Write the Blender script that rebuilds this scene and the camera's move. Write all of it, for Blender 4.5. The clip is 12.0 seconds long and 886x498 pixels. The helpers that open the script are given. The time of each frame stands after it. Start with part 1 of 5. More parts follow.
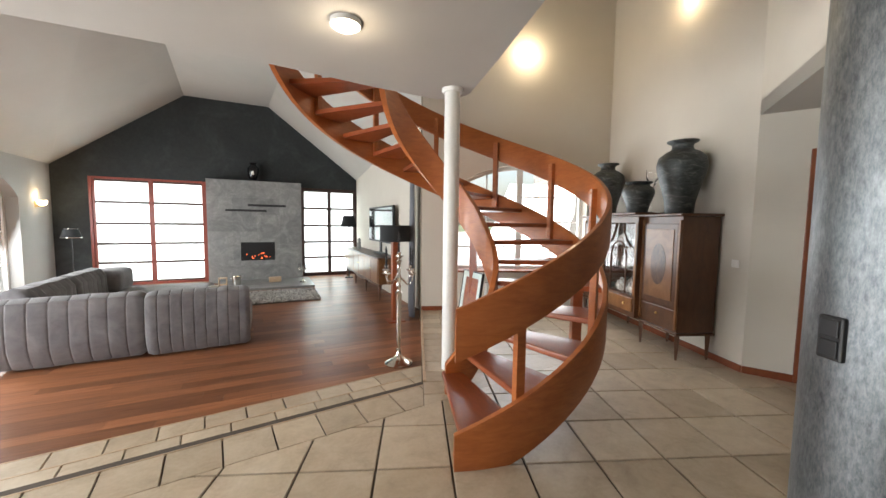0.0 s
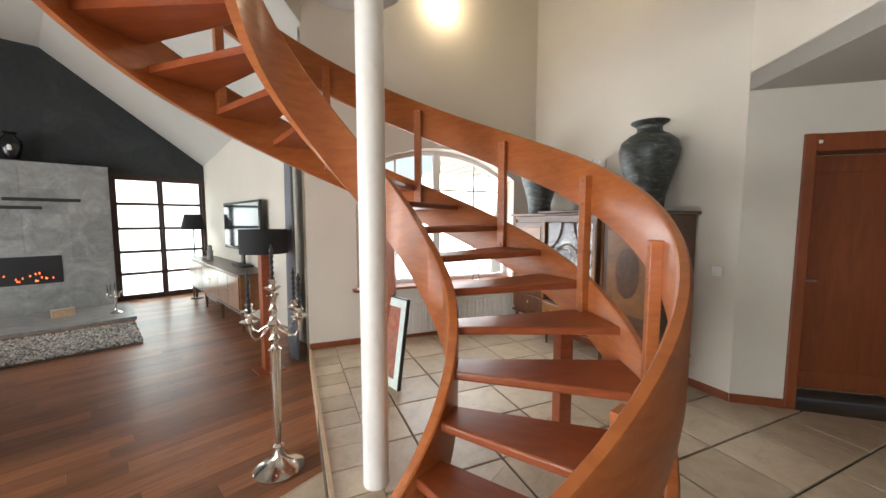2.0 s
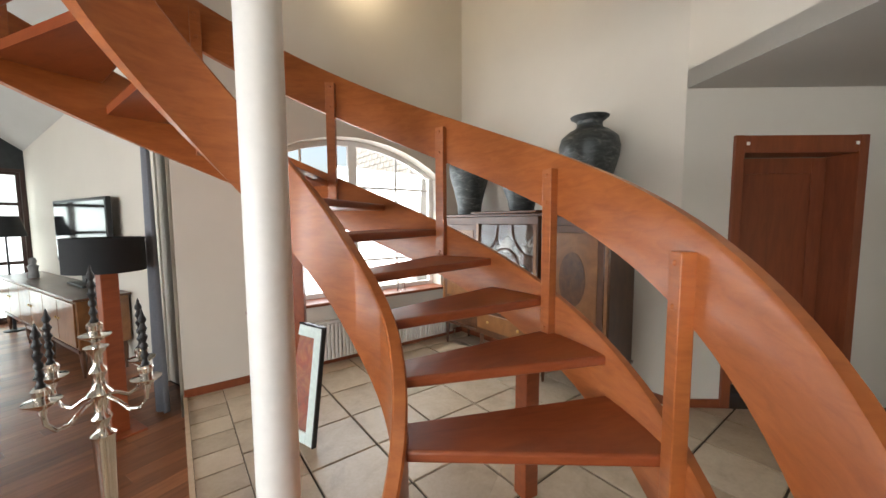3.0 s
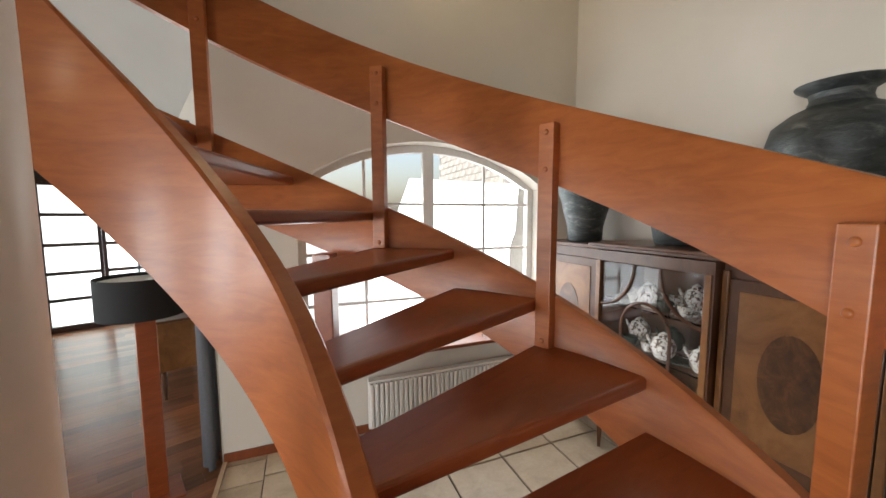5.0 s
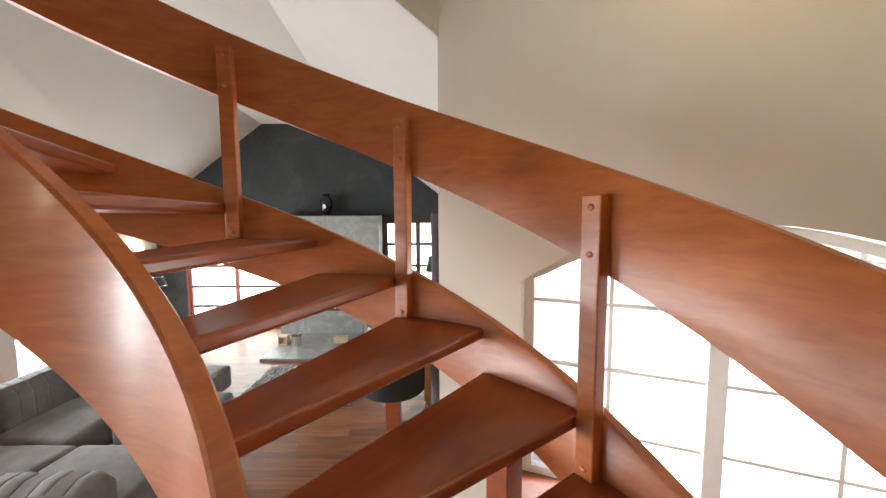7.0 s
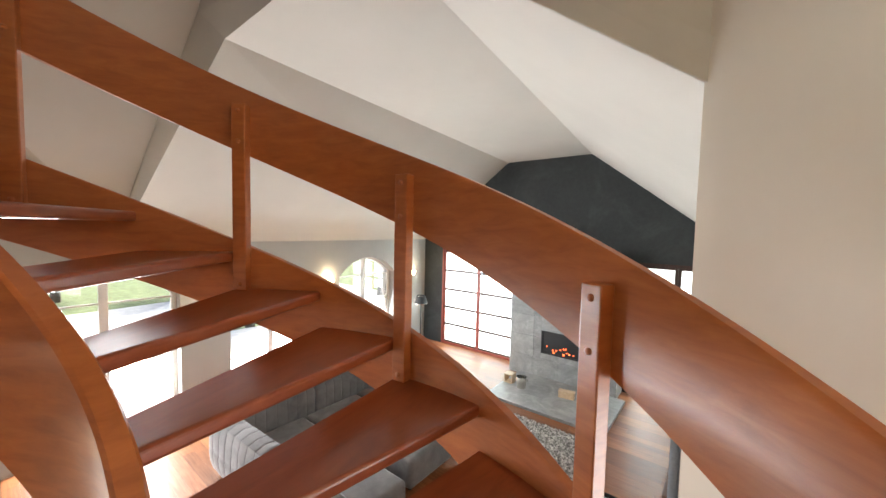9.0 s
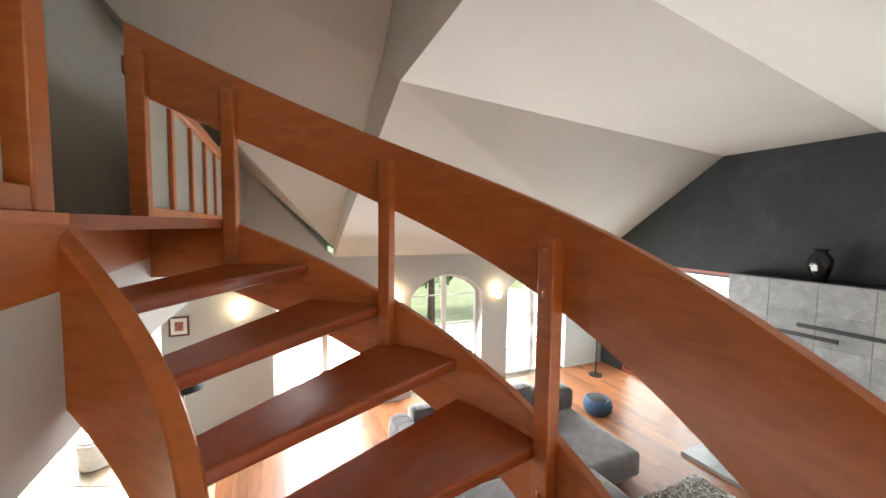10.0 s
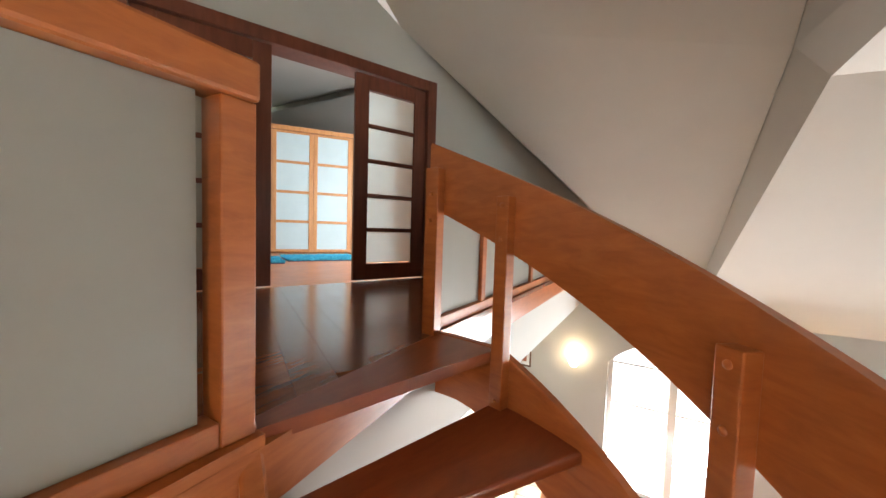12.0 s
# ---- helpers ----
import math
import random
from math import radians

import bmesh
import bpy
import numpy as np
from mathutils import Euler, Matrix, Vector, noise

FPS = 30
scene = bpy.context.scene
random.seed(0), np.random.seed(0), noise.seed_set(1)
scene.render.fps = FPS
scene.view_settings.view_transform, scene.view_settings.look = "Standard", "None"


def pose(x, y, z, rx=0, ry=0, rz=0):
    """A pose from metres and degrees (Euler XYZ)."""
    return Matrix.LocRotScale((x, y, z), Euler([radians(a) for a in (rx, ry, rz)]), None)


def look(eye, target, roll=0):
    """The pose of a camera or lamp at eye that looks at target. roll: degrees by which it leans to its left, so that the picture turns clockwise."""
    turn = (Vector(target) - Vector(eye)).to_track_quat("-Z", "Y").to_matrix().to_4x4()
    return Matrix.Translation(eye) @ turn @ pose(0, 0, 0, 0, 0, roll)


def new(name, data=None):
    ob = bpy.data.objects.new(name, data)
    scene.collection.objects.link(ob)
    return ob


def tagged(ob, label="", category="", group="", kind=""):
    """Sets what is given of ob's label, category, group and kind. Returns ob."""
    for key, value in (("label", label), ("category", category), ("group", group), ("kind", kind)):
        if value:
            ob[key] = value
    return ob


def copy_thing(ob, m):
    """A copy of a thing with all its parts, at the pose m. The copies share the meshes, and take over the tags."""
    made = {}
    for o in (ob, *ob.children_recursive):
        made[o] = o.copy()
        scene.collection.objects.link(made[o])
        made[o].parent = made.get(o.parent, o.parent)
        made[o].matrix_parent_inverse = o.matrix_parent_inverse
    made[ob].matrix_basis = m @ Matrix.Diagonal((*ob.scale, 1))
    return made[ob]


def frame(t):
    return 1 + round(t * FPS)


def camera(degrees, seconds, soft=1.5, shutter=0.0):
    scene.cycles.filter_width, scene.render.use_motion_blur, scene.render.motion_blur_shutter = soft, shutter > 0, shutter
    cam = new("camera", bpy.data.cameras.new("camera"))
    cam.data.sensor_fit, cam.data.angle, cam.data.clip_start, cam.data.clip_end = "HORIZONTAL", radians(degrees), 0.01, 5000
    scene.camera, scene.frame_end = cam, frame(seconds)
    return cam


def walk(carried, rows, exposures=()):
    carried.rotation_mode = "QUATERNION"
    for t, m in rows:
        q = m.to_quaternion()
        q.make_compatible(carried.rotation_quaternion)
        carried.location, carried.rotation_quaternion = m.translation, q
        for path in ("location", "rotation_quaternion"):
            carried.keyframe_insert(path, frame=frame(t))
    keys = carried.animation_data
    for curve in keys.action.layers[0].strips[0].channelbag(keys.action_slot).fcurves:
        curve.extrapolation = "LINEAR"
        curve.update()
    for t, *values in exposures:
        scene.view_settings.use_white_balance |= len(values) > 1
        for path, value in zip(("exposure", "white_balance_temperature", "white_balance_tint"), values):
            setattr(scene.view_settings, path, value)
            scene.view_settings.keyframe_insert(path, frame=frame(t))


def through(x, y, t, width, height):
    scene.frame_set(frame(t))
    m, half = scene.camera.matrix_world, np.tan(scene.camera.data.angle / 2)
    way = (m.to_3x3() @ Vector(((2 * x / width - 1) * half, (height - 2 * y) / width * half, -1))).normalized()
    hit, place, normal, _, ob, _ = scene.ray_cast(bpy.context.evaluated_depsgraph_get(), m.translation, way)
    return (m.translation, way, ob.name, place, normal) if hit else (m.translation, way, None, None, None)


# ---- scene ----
cam = camera(102.1, 12.0)
PATH = [
    (0, (-1.006, 0.396, 1.431), (-0.127, 2.186, 1.285), 0.7),
    (0.5, (-0.947, 0.717, 1.47), (-0.066, 2.506, 1.318), 0.6),
    (1, (-0.838, 1.113, 1.464), (0.258, 2.779, 1.314), 0.5),
    (1.5, (-0.711, 1.451, 1.45), (0.594, 2.959, 1.306), 0.5),
    (2, (-0.516, 1.83, 1.487), (0.894, 3.239, 1.323), 0.0),
    (2.5, (-0.381, 2.091, 1.482), (1.261, 3.22, 1.319), -0.1),
    (3, (-0.16, 2.324, 1.501), (1.551, 3.347, 1.34), -0.3),
    (5, (0.699, 2.87, 1.779), (2.072, 4.313, 1.591), -0.2),
    (5.5, (0.899, 2.985, 1.918), (2.129, 4.549, 1.72), -1.0),
    (6, (1.068, 3.06, 2.084), (1.803, 4.911, 1.905), -1.0),
    (6.5, (1.183, 3.173, 2.23), (1.501, 5.14, 2.063), -0.3),
    (7, (1.252, 3.324, 2.417), (1.257, 5.316, 2.244), -0.3),
    (7.5, (1.343, 3.413, 2.563), (0.787, 5.329, 2.415), 0.0),
    (9.5, (1.309, 4.124, 3.101), (-0.177, 5.458, 2.986), 1.2),
    (10, (1.162, 4.244, 3.219), (-0.659, 5.061, 3.091), 0.7),
    (10.5, (1.013, 4.32, 3.319), (-0.976, 4.497, 3.206), 1.5),
    (11, (0.822, 4.438, 3.477), (-1.166, 4.259, 3.353), 1.4),
    (11.5, (0.647, 4.522, 3.611), (-1.258, 3.926, 3.485), 1.3),
    (12, (0.452, 4.517, 3.738), (-1.278, 3.52, 3.629), 1.8),
]
walk(cam, [(t, look(eye, target, roll)) for t, eye, target, roll in PATH], [(0, 0.72), (1, 0.66), (2, 0.78), (3, 0.65), (5, 0.50), (5.5, 0.56), (6, 0.85), (7.5, 1.27), (9.5, 1.3), (11, 1.3), (12, 1.6)])

# ---------------------------------------------------------------- world and light
world = bpy.data.worlds.new("sky")
scene.world = world
world.use_nodes = True
wn = world.node_tree.nodes
sky = wn.new("ShaderNodeTexSky")
sky.sky_type = "NISHITA"
sky.sun_disc = False
sky.sun_elevation = radians(60)
sky.sun_rotation = radians(-28)
sky.air_density, sky.dust_density = 1.0, 3.0
wn["Background"].inputs["Strength"].default_value = 0.15
world.node_tree.links.new(sky.outputs[0], wn["Background"].inputs["Color"])
sun_data = bpy.data.lights.new("sun", "SUN")
sun_data.energy, sun_data.angle, sun_data.color = 4.5, radians(10), (1.0, 0.96, 0.9)
sun_ob = new("sun", sun_data)
sun_ob.matrix_world = look((-4, 14, 17), (0, 6.5, 0))


def window_light(at, target, w, h, power, tint=(0.93, 0.97, 1.0)):
    d = bpy.data.lights.new("window_light", "AREA")
    d.shape, d.size, d.size_y, d.energy, d.color = "RECTANGLE", w, h, power, tint
    o = new("window_light", d)
    o.matrix_world = look(at, target)
    return o


def bulb(at, power, tint=(1.0, 0.78, 0.5), radius=0.04):
    d = bpy.data.lights.new("bulb_light", "POINT")
    d.energy, d.color, d.shadow_soft_size = power, tint, radius
    o = new("bulb_light", d)
    o.location = at
    return o


for wy, power in ((9.62, 62), (7.32, 62), (4.93, 100), (1.75, 110)):
    window_light((-5.52, wy, 1.15), (0, wy, -0.8), 1.35, 2.1, power)
window_light((-3.59, 11.95, 1.1), (-3.59, 0, 1.2), 2.2, 2.4, 88)
window_light((0.69, 11.95, 1.1), (0.69, 0, 1.2), 1.5, 2.4, 46)
window_light((2.86, 5.40, 1.4), (2.5, 2.5, 1.1), 2.2, 1.4, 27)

# ---------------------------------------------------------------- materials


class Mat:
    """A small builder of node materials."""

    def __init__(self, name, base, rough=0.5, metal=0.0, **more):
        self.m = bpy.data.materials.new(name)
        self.m.use_nodes = True
        self.t = self.m.node_tree
        self.p = self.t.nodes["Principled BSDF"]
        self.p.inputs["Base Color"].default_value = (*base, 1)
        self.p.inputs["Roughness"].default_value = rough
        self.p.inputs["Metallic"].default_value = metal
        for k, v in more.items():
            self.p.inputs[k.replace("_", " ")].default_value = v
        self.co = None

    def node(self, kind, **vals):
        n = self.t.nodes.new(kind)
        for k, v in vals.items():
            n.inputs[k].default_value = v
        return n

    def link(self, a, b):
        self.t.links.new(a, b)

    def coords(self, scale=(1, 1, 1), turn=0.0, world_space=False):
        tc = self.t.nodes.new("ShaderNodeTexCoord")
        mp = self.t.nodes.new("ShaderNodeMapping")
        mp.inputs["Scale"].default_value = scale
        mp.inputs["Rotation"].default_value = (0, 0, turn)
        if world_space:
            g = self.t.nodes.new("ShaderNodeNewGeometry")
            self.link(g.outputs["Position"], mp.inputs["Vector"])
        else:
            self.link(tc.outputs["Object"], mp.inputs["Vector"])
        return mp.outputs[0]

    def noise(self, vec, scale, detail=4, rough=0.6, distortion=0.0):
        n = self.node("ShaderNodeTexNoise", Scale=scale, Detail=detail, Roughness=rough, Distortion=distortion)
        self.link(vec, n.inputs["Vector"])
        return n.outputs["Fac"]

    def ramp(self, fac, stops):
        r = self.t.nodes.new("ShaderNodeValToRGB")
        e = r.color_ramp.elements
        while len(e) < len(stops):
            e.new(0.5)
        for el, (pos, col) in zip(e, stops):
            el.position, el.color = pos, (*col, 1)
        self.link(fac, r.inputs[0])
        return r.outputs[0]

    def mix(self, fac, a, b, mode="MIX"):
        n = self.t.nodes.new("ShaderNodeMix")
        n.data_type, n.blend_type = "RGBA", mode
        for v, s in ((fac, n.inputs[0]), (a, n.inputs[6]), (b, n.inputs[7])):
            if hasattr(v, "is_output"):
                self.link(v, s)
            else:
                s.default_value = v if isinstance(v, float) else (*v, 1)
        return n.outputs[2]

    def colour(self, out):
        self.link(out, self.p.inputs["Base Color"])
        return self

    def roughen(self, fac, lo, hi):
        n = self.node("ShaderNodeMapRange")
        n.inputs["To Min"].default_value, n.inputs["To Max"].default_value = lo, hi
        self.link(fac, n.inputs["Value"])
        self.link(n.outputs[0], self.p.inputs["Roughness"])
        return self

    def bump(self, fac, strength=0.2, distance=0.01):
        b = self.node("ShaderNodeBump", Strength=strength, Distance=distance)
        self.link(fac, b.inputs["Height"])
        self.link(b.outputs[0], self.p.inputs["Normal"])
        return self

    def random(self):
        return self.t.nodes.new("ShaderNodeObjectInfo").outputs["Random"]


def wood_mat(name, dark, mid, light, scale=(1.2, 12, 12), rough=(0.25, 0.4), coat=0.3, vary=0.0, world_space=False):
    m = Mat(name, mid, 0.35, Coat_Weight=coat, Coat_Roughness=0.15)
    v = m.coords(scale, world_space=world_space)
    grain = m.noise(v, 2.2, 8, 0.65, 0.6)
    broad = m.noise(m.coords((0.8, 1.5, 1.5), world_space=world_space), 1.4, 3)
    col = m.ramp(grain, [(0.25, dark), (0.5, mid), (0.8, light)])
    col = m.mix(0.5, col, m.ramp(broad, [(0.3, dark), (0.7, light)]), "OVERLAY") if vary < 0 else col
    if vary > 0:
        rnd = m.random()
        val = m.ramp(rnd, [(0.0, (1 - vary,) * 3), (1.0, (1.0, 1.0, 1.0))])
        col = m.mix(1.0, col, val, "MULTIPLY")
    m.colour(col)
    m.roughen(broad, *rough)
    m.bump(grain, 0.08, 0.002)
    return m.m


def plaster(name, base, var=0.06, rough=0.85, big=0.7):
    m = Mat(name, base, rough)
    v = m.coords(world_space=True)
    n1 = m.noise(v, big, 5, 0.6)
    n2 = m.noise(v, 60.0, 3, 0.6)
    lo = tuple(c * (1 - var) for c in base)
    hi = tuple(min(1, c * (1 + var * 0.5)) for c in base)
    m.colour(m.ramp(n1, [(0.3, lo), (0.7, hi)]))
    m.bump(n2, 0.12, 0.002)
    return m.m


def plain(name, base, rough=0.5, metal=0.0, grain=30.0, var=0.1, bump=0.05, **more):
    m = Mat(name, base, rough, metal, **more)
    v = m.coords()
    n = m.noise(v, grain, 4)
    m.colour(m.ramp(n, [(0.3, tuple(c * (1 - var) for c in base)), (0.7, tuple(min(1, c * (1 + var)) for c in base))]))
    m.bump(n, bump, 0.002)
    return m.m


STAIR_WOOD = wood_mat("stair_wood", (0.29, 0.077, 0.018), (0.385, 0.110, 0.026), (0.47, 0.150, 0.038), (3, 3, 14), (0.30, 0.44), 0.16)
TREAD_WOOD = wood_mat("tread_wood", (0.21, 0.046, 0.014), (0.285, 0.066, 0.020), (0.36, 0.092, 0.028), (2, 9, 9), (0.26, 0.40), 0.3, 0.15)
PARQUET = wood_mat("parquet", (0.20, 0.070, 0.027), (0.32, 0.122, 0.050), (0.44, 0.182, 0.080), (1.2, 14, 14), (0.32, 0.46), 0.12, 0.5)
PARQUET.node_tree.nodes["Principled BSDF"].inputs["Specular IOR Level"].default_value = 0.35
LANDING_WOOD = wood_mat("landing_wood", (0.17, 0.047, 0.017), (0.25, 0.074, 0.026), (0.32, 0.10, 0.036), (1.2, 12, 12), (0.14, 0.26), 0.5, 0.3)
DOOR_WOOD = wood_mat("door_wood", (0.15, 0.036, 0.012), (0.20, 0.050, 0.016), (0.25, 0.066, 0.022), (9, 9, 1.2), (0.35, 0.5), 0.15)
FRAME_WOOD = wood_mat("frame_wood", (0.10, 0.024, 0.012), (0.14, 0.036, 0.018), (0.18, 0.05, 0.025), (9, 9, 1.2), (0.35, 0.5), 0.15)
RED_FRAME = wood_mat("red_frame_wood", (0.20, 0.035, 0.022), (0.27, 0.05, 0.03), (0.32, 0.07, 0.04), (9, 9, 1.2), (0.35, 0.5), 0.15)
DARK_FRAME = wood_mat("dark_frame_wood", (0.030, 0.012, 0.008), (0.045, 0.018, 0.012), (0.07, 0.028, 0.018), (9, 9, 1.2), (0.4, 0.5), 0.1)
WALNUT = wood_mat("walnut", (0.05, 0.018, 0.007), (0.09, 0.033, 0.012), (0.135, 0.053, 0.02), (5, 5, 2), (0.28, 0.42), 0.3)
BURL = wood_mat("burl_veneer", (0.10, 0.036, 0.010), (0.21, 0.086, 0.026), (0.33, 0.150, 0.052), (2.2, 2.2, 1.6), (0.25, 0.4), 0.35)
INLAY = wood_mat("inlay_veneer", (0.035, 0.012, 0.005), (0.09, 0.034, 0.011), (0.20, 0.085, 0.028), (7, 7, 5), (0.25, 0.4), 0.35)
WARDROBE_WOOD = wood_mat("wardrobe_wood", (0.40, 0.17, 0.06), (0.50, 0.23, 0.09), (0.58, 0.30, 0.13), (9, 9, 1.2), (0.4, 0.5), 0.1)
LIGHT_TRIM = wood_mat("light_trim", (0.45, 0.32, 0.2), (0.55, 0.4, 0.26), (0.62, 0.48, 0.33), (9, 9, 9), (0.4, 0.5), 0.1)
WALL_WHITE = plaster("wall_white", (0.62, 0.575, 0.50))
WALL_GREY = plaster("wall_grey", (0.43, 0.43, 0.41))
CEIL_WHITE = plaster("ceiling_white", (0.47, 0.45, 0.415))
FRAME_WHITE = plain("white_paint", (0.78, 0.77, 0.74), 0.4, grain=20, var=0.03)
BLACK = plain("black_metal", (0.012, 0.012, 0.013), 0.45)
BLACK_SHADE = plain("black_shade", (0.009, 0.0095, 0.0105), 0.8, grain=120, bump=0.2)
SILVER = plain("silver", (0.72, 0.69, 0.64), 0.16, 1.0, grain=6, var=0.08)
CHROME = plain("chrome", (0.8, 0.8, 0.8), 0.1, 1.0, var=0.02)
BRASS = plain("brass", (0.55, 0.38, 0.15), 0.3, 1.0)
GLASS = Mat("clear_glass", (1, 1, 1), 0.0, Transmission_Weight=1.0, IOR=1.45).m
CURTAIN = plain("curtain_grey", (0.17, 0.178, 0.20), 0.9, grain=80, bump=0.3)
def china_mat():
    m = Mat("patterned_china", (0.7, 0.7, 0.68), 0.18)
    n = m.noise(m.coords((1, 1, 1)), 34, 4, 0.6, 1.2)
    m.colour(m.ramp(n, [(0.36, (0.06, 0.07, 0.09)), (0.44, (0.22, 0.14, 0.09)), (0.50, (0.62, 0.61, 0.57)), (0.8, (0.72, 0.71, 0.68))]))
    return m.m


CHINA = china_mat()
PORCELAIN = plain("porcelain", (0.75, 0.76, 0.74), 0.2, grain=14, var=0.12)
RADIATOR = plain("radiator_white", (0.74, 0.73, 0.69), 0.4, grain=8, var=0.03)


def dark_wall_mat():
    m = Mat("dark_plaster", (0.035, 0.04, 0.042), 0.75)
    v = m.coords(world_space=True)
    n = m.noise(v, 1.1, 8, 0.65, 0.8)
    f = m.noise(v, 14, 5, 0.7)
    c = m.ramp(n, [(0.3, (0.014, 0.018, 0.019)), (0.55, (0.024, 0.029, 0.030)), (0.78, (0.055, 0.062, 0.063))])
    m.colour(m.mix(0.25, c, m.ramp(f, [(0.3, (0.012, 0.015, 0.016)), (0.7, (0.05, 0.055, 0.056))])))
    m.bump(f, 0.2, 0.004)
    return m.m


def concrete_mat():
    m = Mat("grey_stone_tile", (0.3, 0.3, 0.3), 0.45)
    v = m.coords(world_space=True)
    n = m.noise(v, 2.6, 9, 0.7, 1.6)
    f = m.noise(v, 18, 6, 0.7)
    rnd = m.random()
    c = m.ramp(n, [(0.28, (0.17, 0.175, 0.175)), (0.5, (0.27, 0.275, 0.27)), (0.62, (0.36, 0.36, 0.35)), (0.75, (0.50, 0.49, 0.46))])
    c = m.mix(0.2, c, m.ramp(f, [(0.3, (0.12, 0.12, 0.12)), (0.7, (0.45, 0.44, 0.42))]))
    c = m.mix(1.0, c, m.ramp(rnd, [(0, (0.78, 0.79, 0.8)), (1, (1, 1, 1))]), "MULTIPLY")
    m.colour(c)
    m.roughen(f, 0.3, 0.55)
    m.bump(f, 0.1, 0.003)
    return m.m


def tile_mat():
    m = Mat("floor_tile", (0.5, 0.43, 0.34), 0.4)
    v = m.coords(world_space=True)
    n = m.noise(v, 5.0, 7, 0.65, 0.5)
    f = m.noise(v, 40, 4, 0.6)
    c = m.ramp(n, [(0.28, (0.46, 0.36, 0.245)), (0.5, (0.60, 0.485, 0.345)), (0.75, (0.70, 0.595, 0.455))])
    c = m.mix(0.15, c, m.ramp(f, [(0.3, (0.25, 0.2, 0.15)), (0.7, (0.6, 0.52, 0.42))]))
    c = m.mix(1.0, c, m.ramp(m.random(), [(0, (0.76, 0.74, 0.71)), (1, (1, 1, 1))]), "MULTIPLY")
    m.colour(c)
    m.roughen(n, 0.28, 0.5)
    m.bump(n, 0.12, 0.004)
    return m.m


def velvet_mat():
    m = Mat("grey_velvet", (0.2, 0.195, 0.2), 0.9, Sheen_Weight=0.35, Sheen_Roughness=0.4)
    v = m.coords()
    n = m.noise(v, 5, 5, 0.6, 0.4)
    f = m.noise(v, 140, 3)
    m.colour(m.ramp(n, [(0.3, (0.115, 0.108, 0.112)), (0.7, (0.20, 0.19, 0.193))]))
    m.bump(f, 0.3, 0.003)
    return m.m


def bronze_mat():
    m = Mat("hammered_metal", (0.08, 0.085, 0.085), 0.4, 0.55)
    v = m.coords((1, 1, 2.4))
    n = m.noise(v, 9, 8, 0.7, 1.0)
    f = m.noise(v, 45, 5, 0.7)
    m.colour(m.ramp(n, [(0.3, (0.03, 0.035, 0.036)), (0.55, (0.085, 0.095, 0.095)), (0.75, (0.26, 0.27, 0.26))]))
    m.roughen(n, 0.28, 0.6)
    m.bump(f, 0.5, 0.006)
    return m.m


def galvanised_mat():
    m = Mat("galvanised_metal", (0.3, 0.32, 0.34), 0.35, 0.8)
    v = m.coords((1, 1, 0.35))
    n = m.noise(v, 7, 7, 0.7, 0.7)
    f = m.noise(v, 70, 5, 0.8)
    c = m.ramp(n, [(0.3, (0.07, 0.08, 0.09)), (0.55, (0.14, 0.16, 0.175)), (0.75, (0.30, 0.325, 0.34))])
    m.colour(m.mix(0.3, c, m.ramp(f, [(0.35, (0.08, 0.085, 0.09)), (0.7, (0.6, 0.6, 0.58))])))
    m.roughen(f, 0.3, 0.55)
    m.bump(f, 0.3, 0.003)
    return m.m


def frosted_mat(name, tint, through=0.75):
    m = Mat(name, tint, 0.4)
    tr = m.node("ShaderNodeBsdfTranslucent")
    tr.inputs["Color"].default_value = (*tint, 1)
    mx = m.t.nodes.new("ShaderNodeMixShader")
    mx.inputs[0].default_value = through
    out = m.t.nodes["Material Output"]
    n = m.noise(m.coords(world_space=True), 3, 3)
    col = m.ramp(n, [(0.3, tuple(c * 0.94 for c in tint)), (0.7, tint)])
    m.colour(col)
    m.link(col, tr.inputs["Color"])
    m.link(m.p.outputs[0], mx.inputs[1])
    m.link(tr.outputs[0], mx.inputs[2])
    m.link(mx.outputs[0], out.inputs["Surface"])
    return m.m


def glow_mat(name, tint, power):
    m = Mat(name, tint, 0.5)
    m.p.inputs["Emission Color"].default_value = (*tint, 1)
    m.p.inputs["Emission Strength"].default_value = power
    return m.m


def rug_mat(name, stops, scale):
    m = Mat(name, stops[0][1], 0.95)
    g = m.t.nodes.new("ShaderNodeNewGeometry")
    m.colour(m.ramp(g.outputs["Random Per Island"], stops))
    n = m.noise(m.coords(), scale, 3)
    m.bump(n, 0.3, 0.004)
    return m.m


DARK_WALL = dark_wall_mat()
STONE = concrete_mat()
TILE = tile_mat()
GROUT = plain("grout", (0.085, 0.066, 0.048), 0.9, grain=60)
VELVET = velvet_mat()
BRONZE = bronze_mat()
GALV = galvanised_mat()
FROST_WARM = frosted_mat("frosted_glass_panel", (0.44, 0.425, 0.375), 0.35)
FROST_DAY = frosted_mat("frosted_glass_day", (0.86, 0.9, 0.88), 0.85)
FROST_BLUE = frosted_mat("frosted_glass_blue", (0.62, 0.72, 0.74), 0.3)
GLOW = glow_mat("lamp_glow", (1.0, 0.83, 0.58), 14.0)
GLOW_SOFT = glow_mat("shade_glow", (1.0, 0.80, 0.52), 5.0)
EMBER = glow_mat("ember_glow", (1.0, 0.13, 0.03), 2.2)
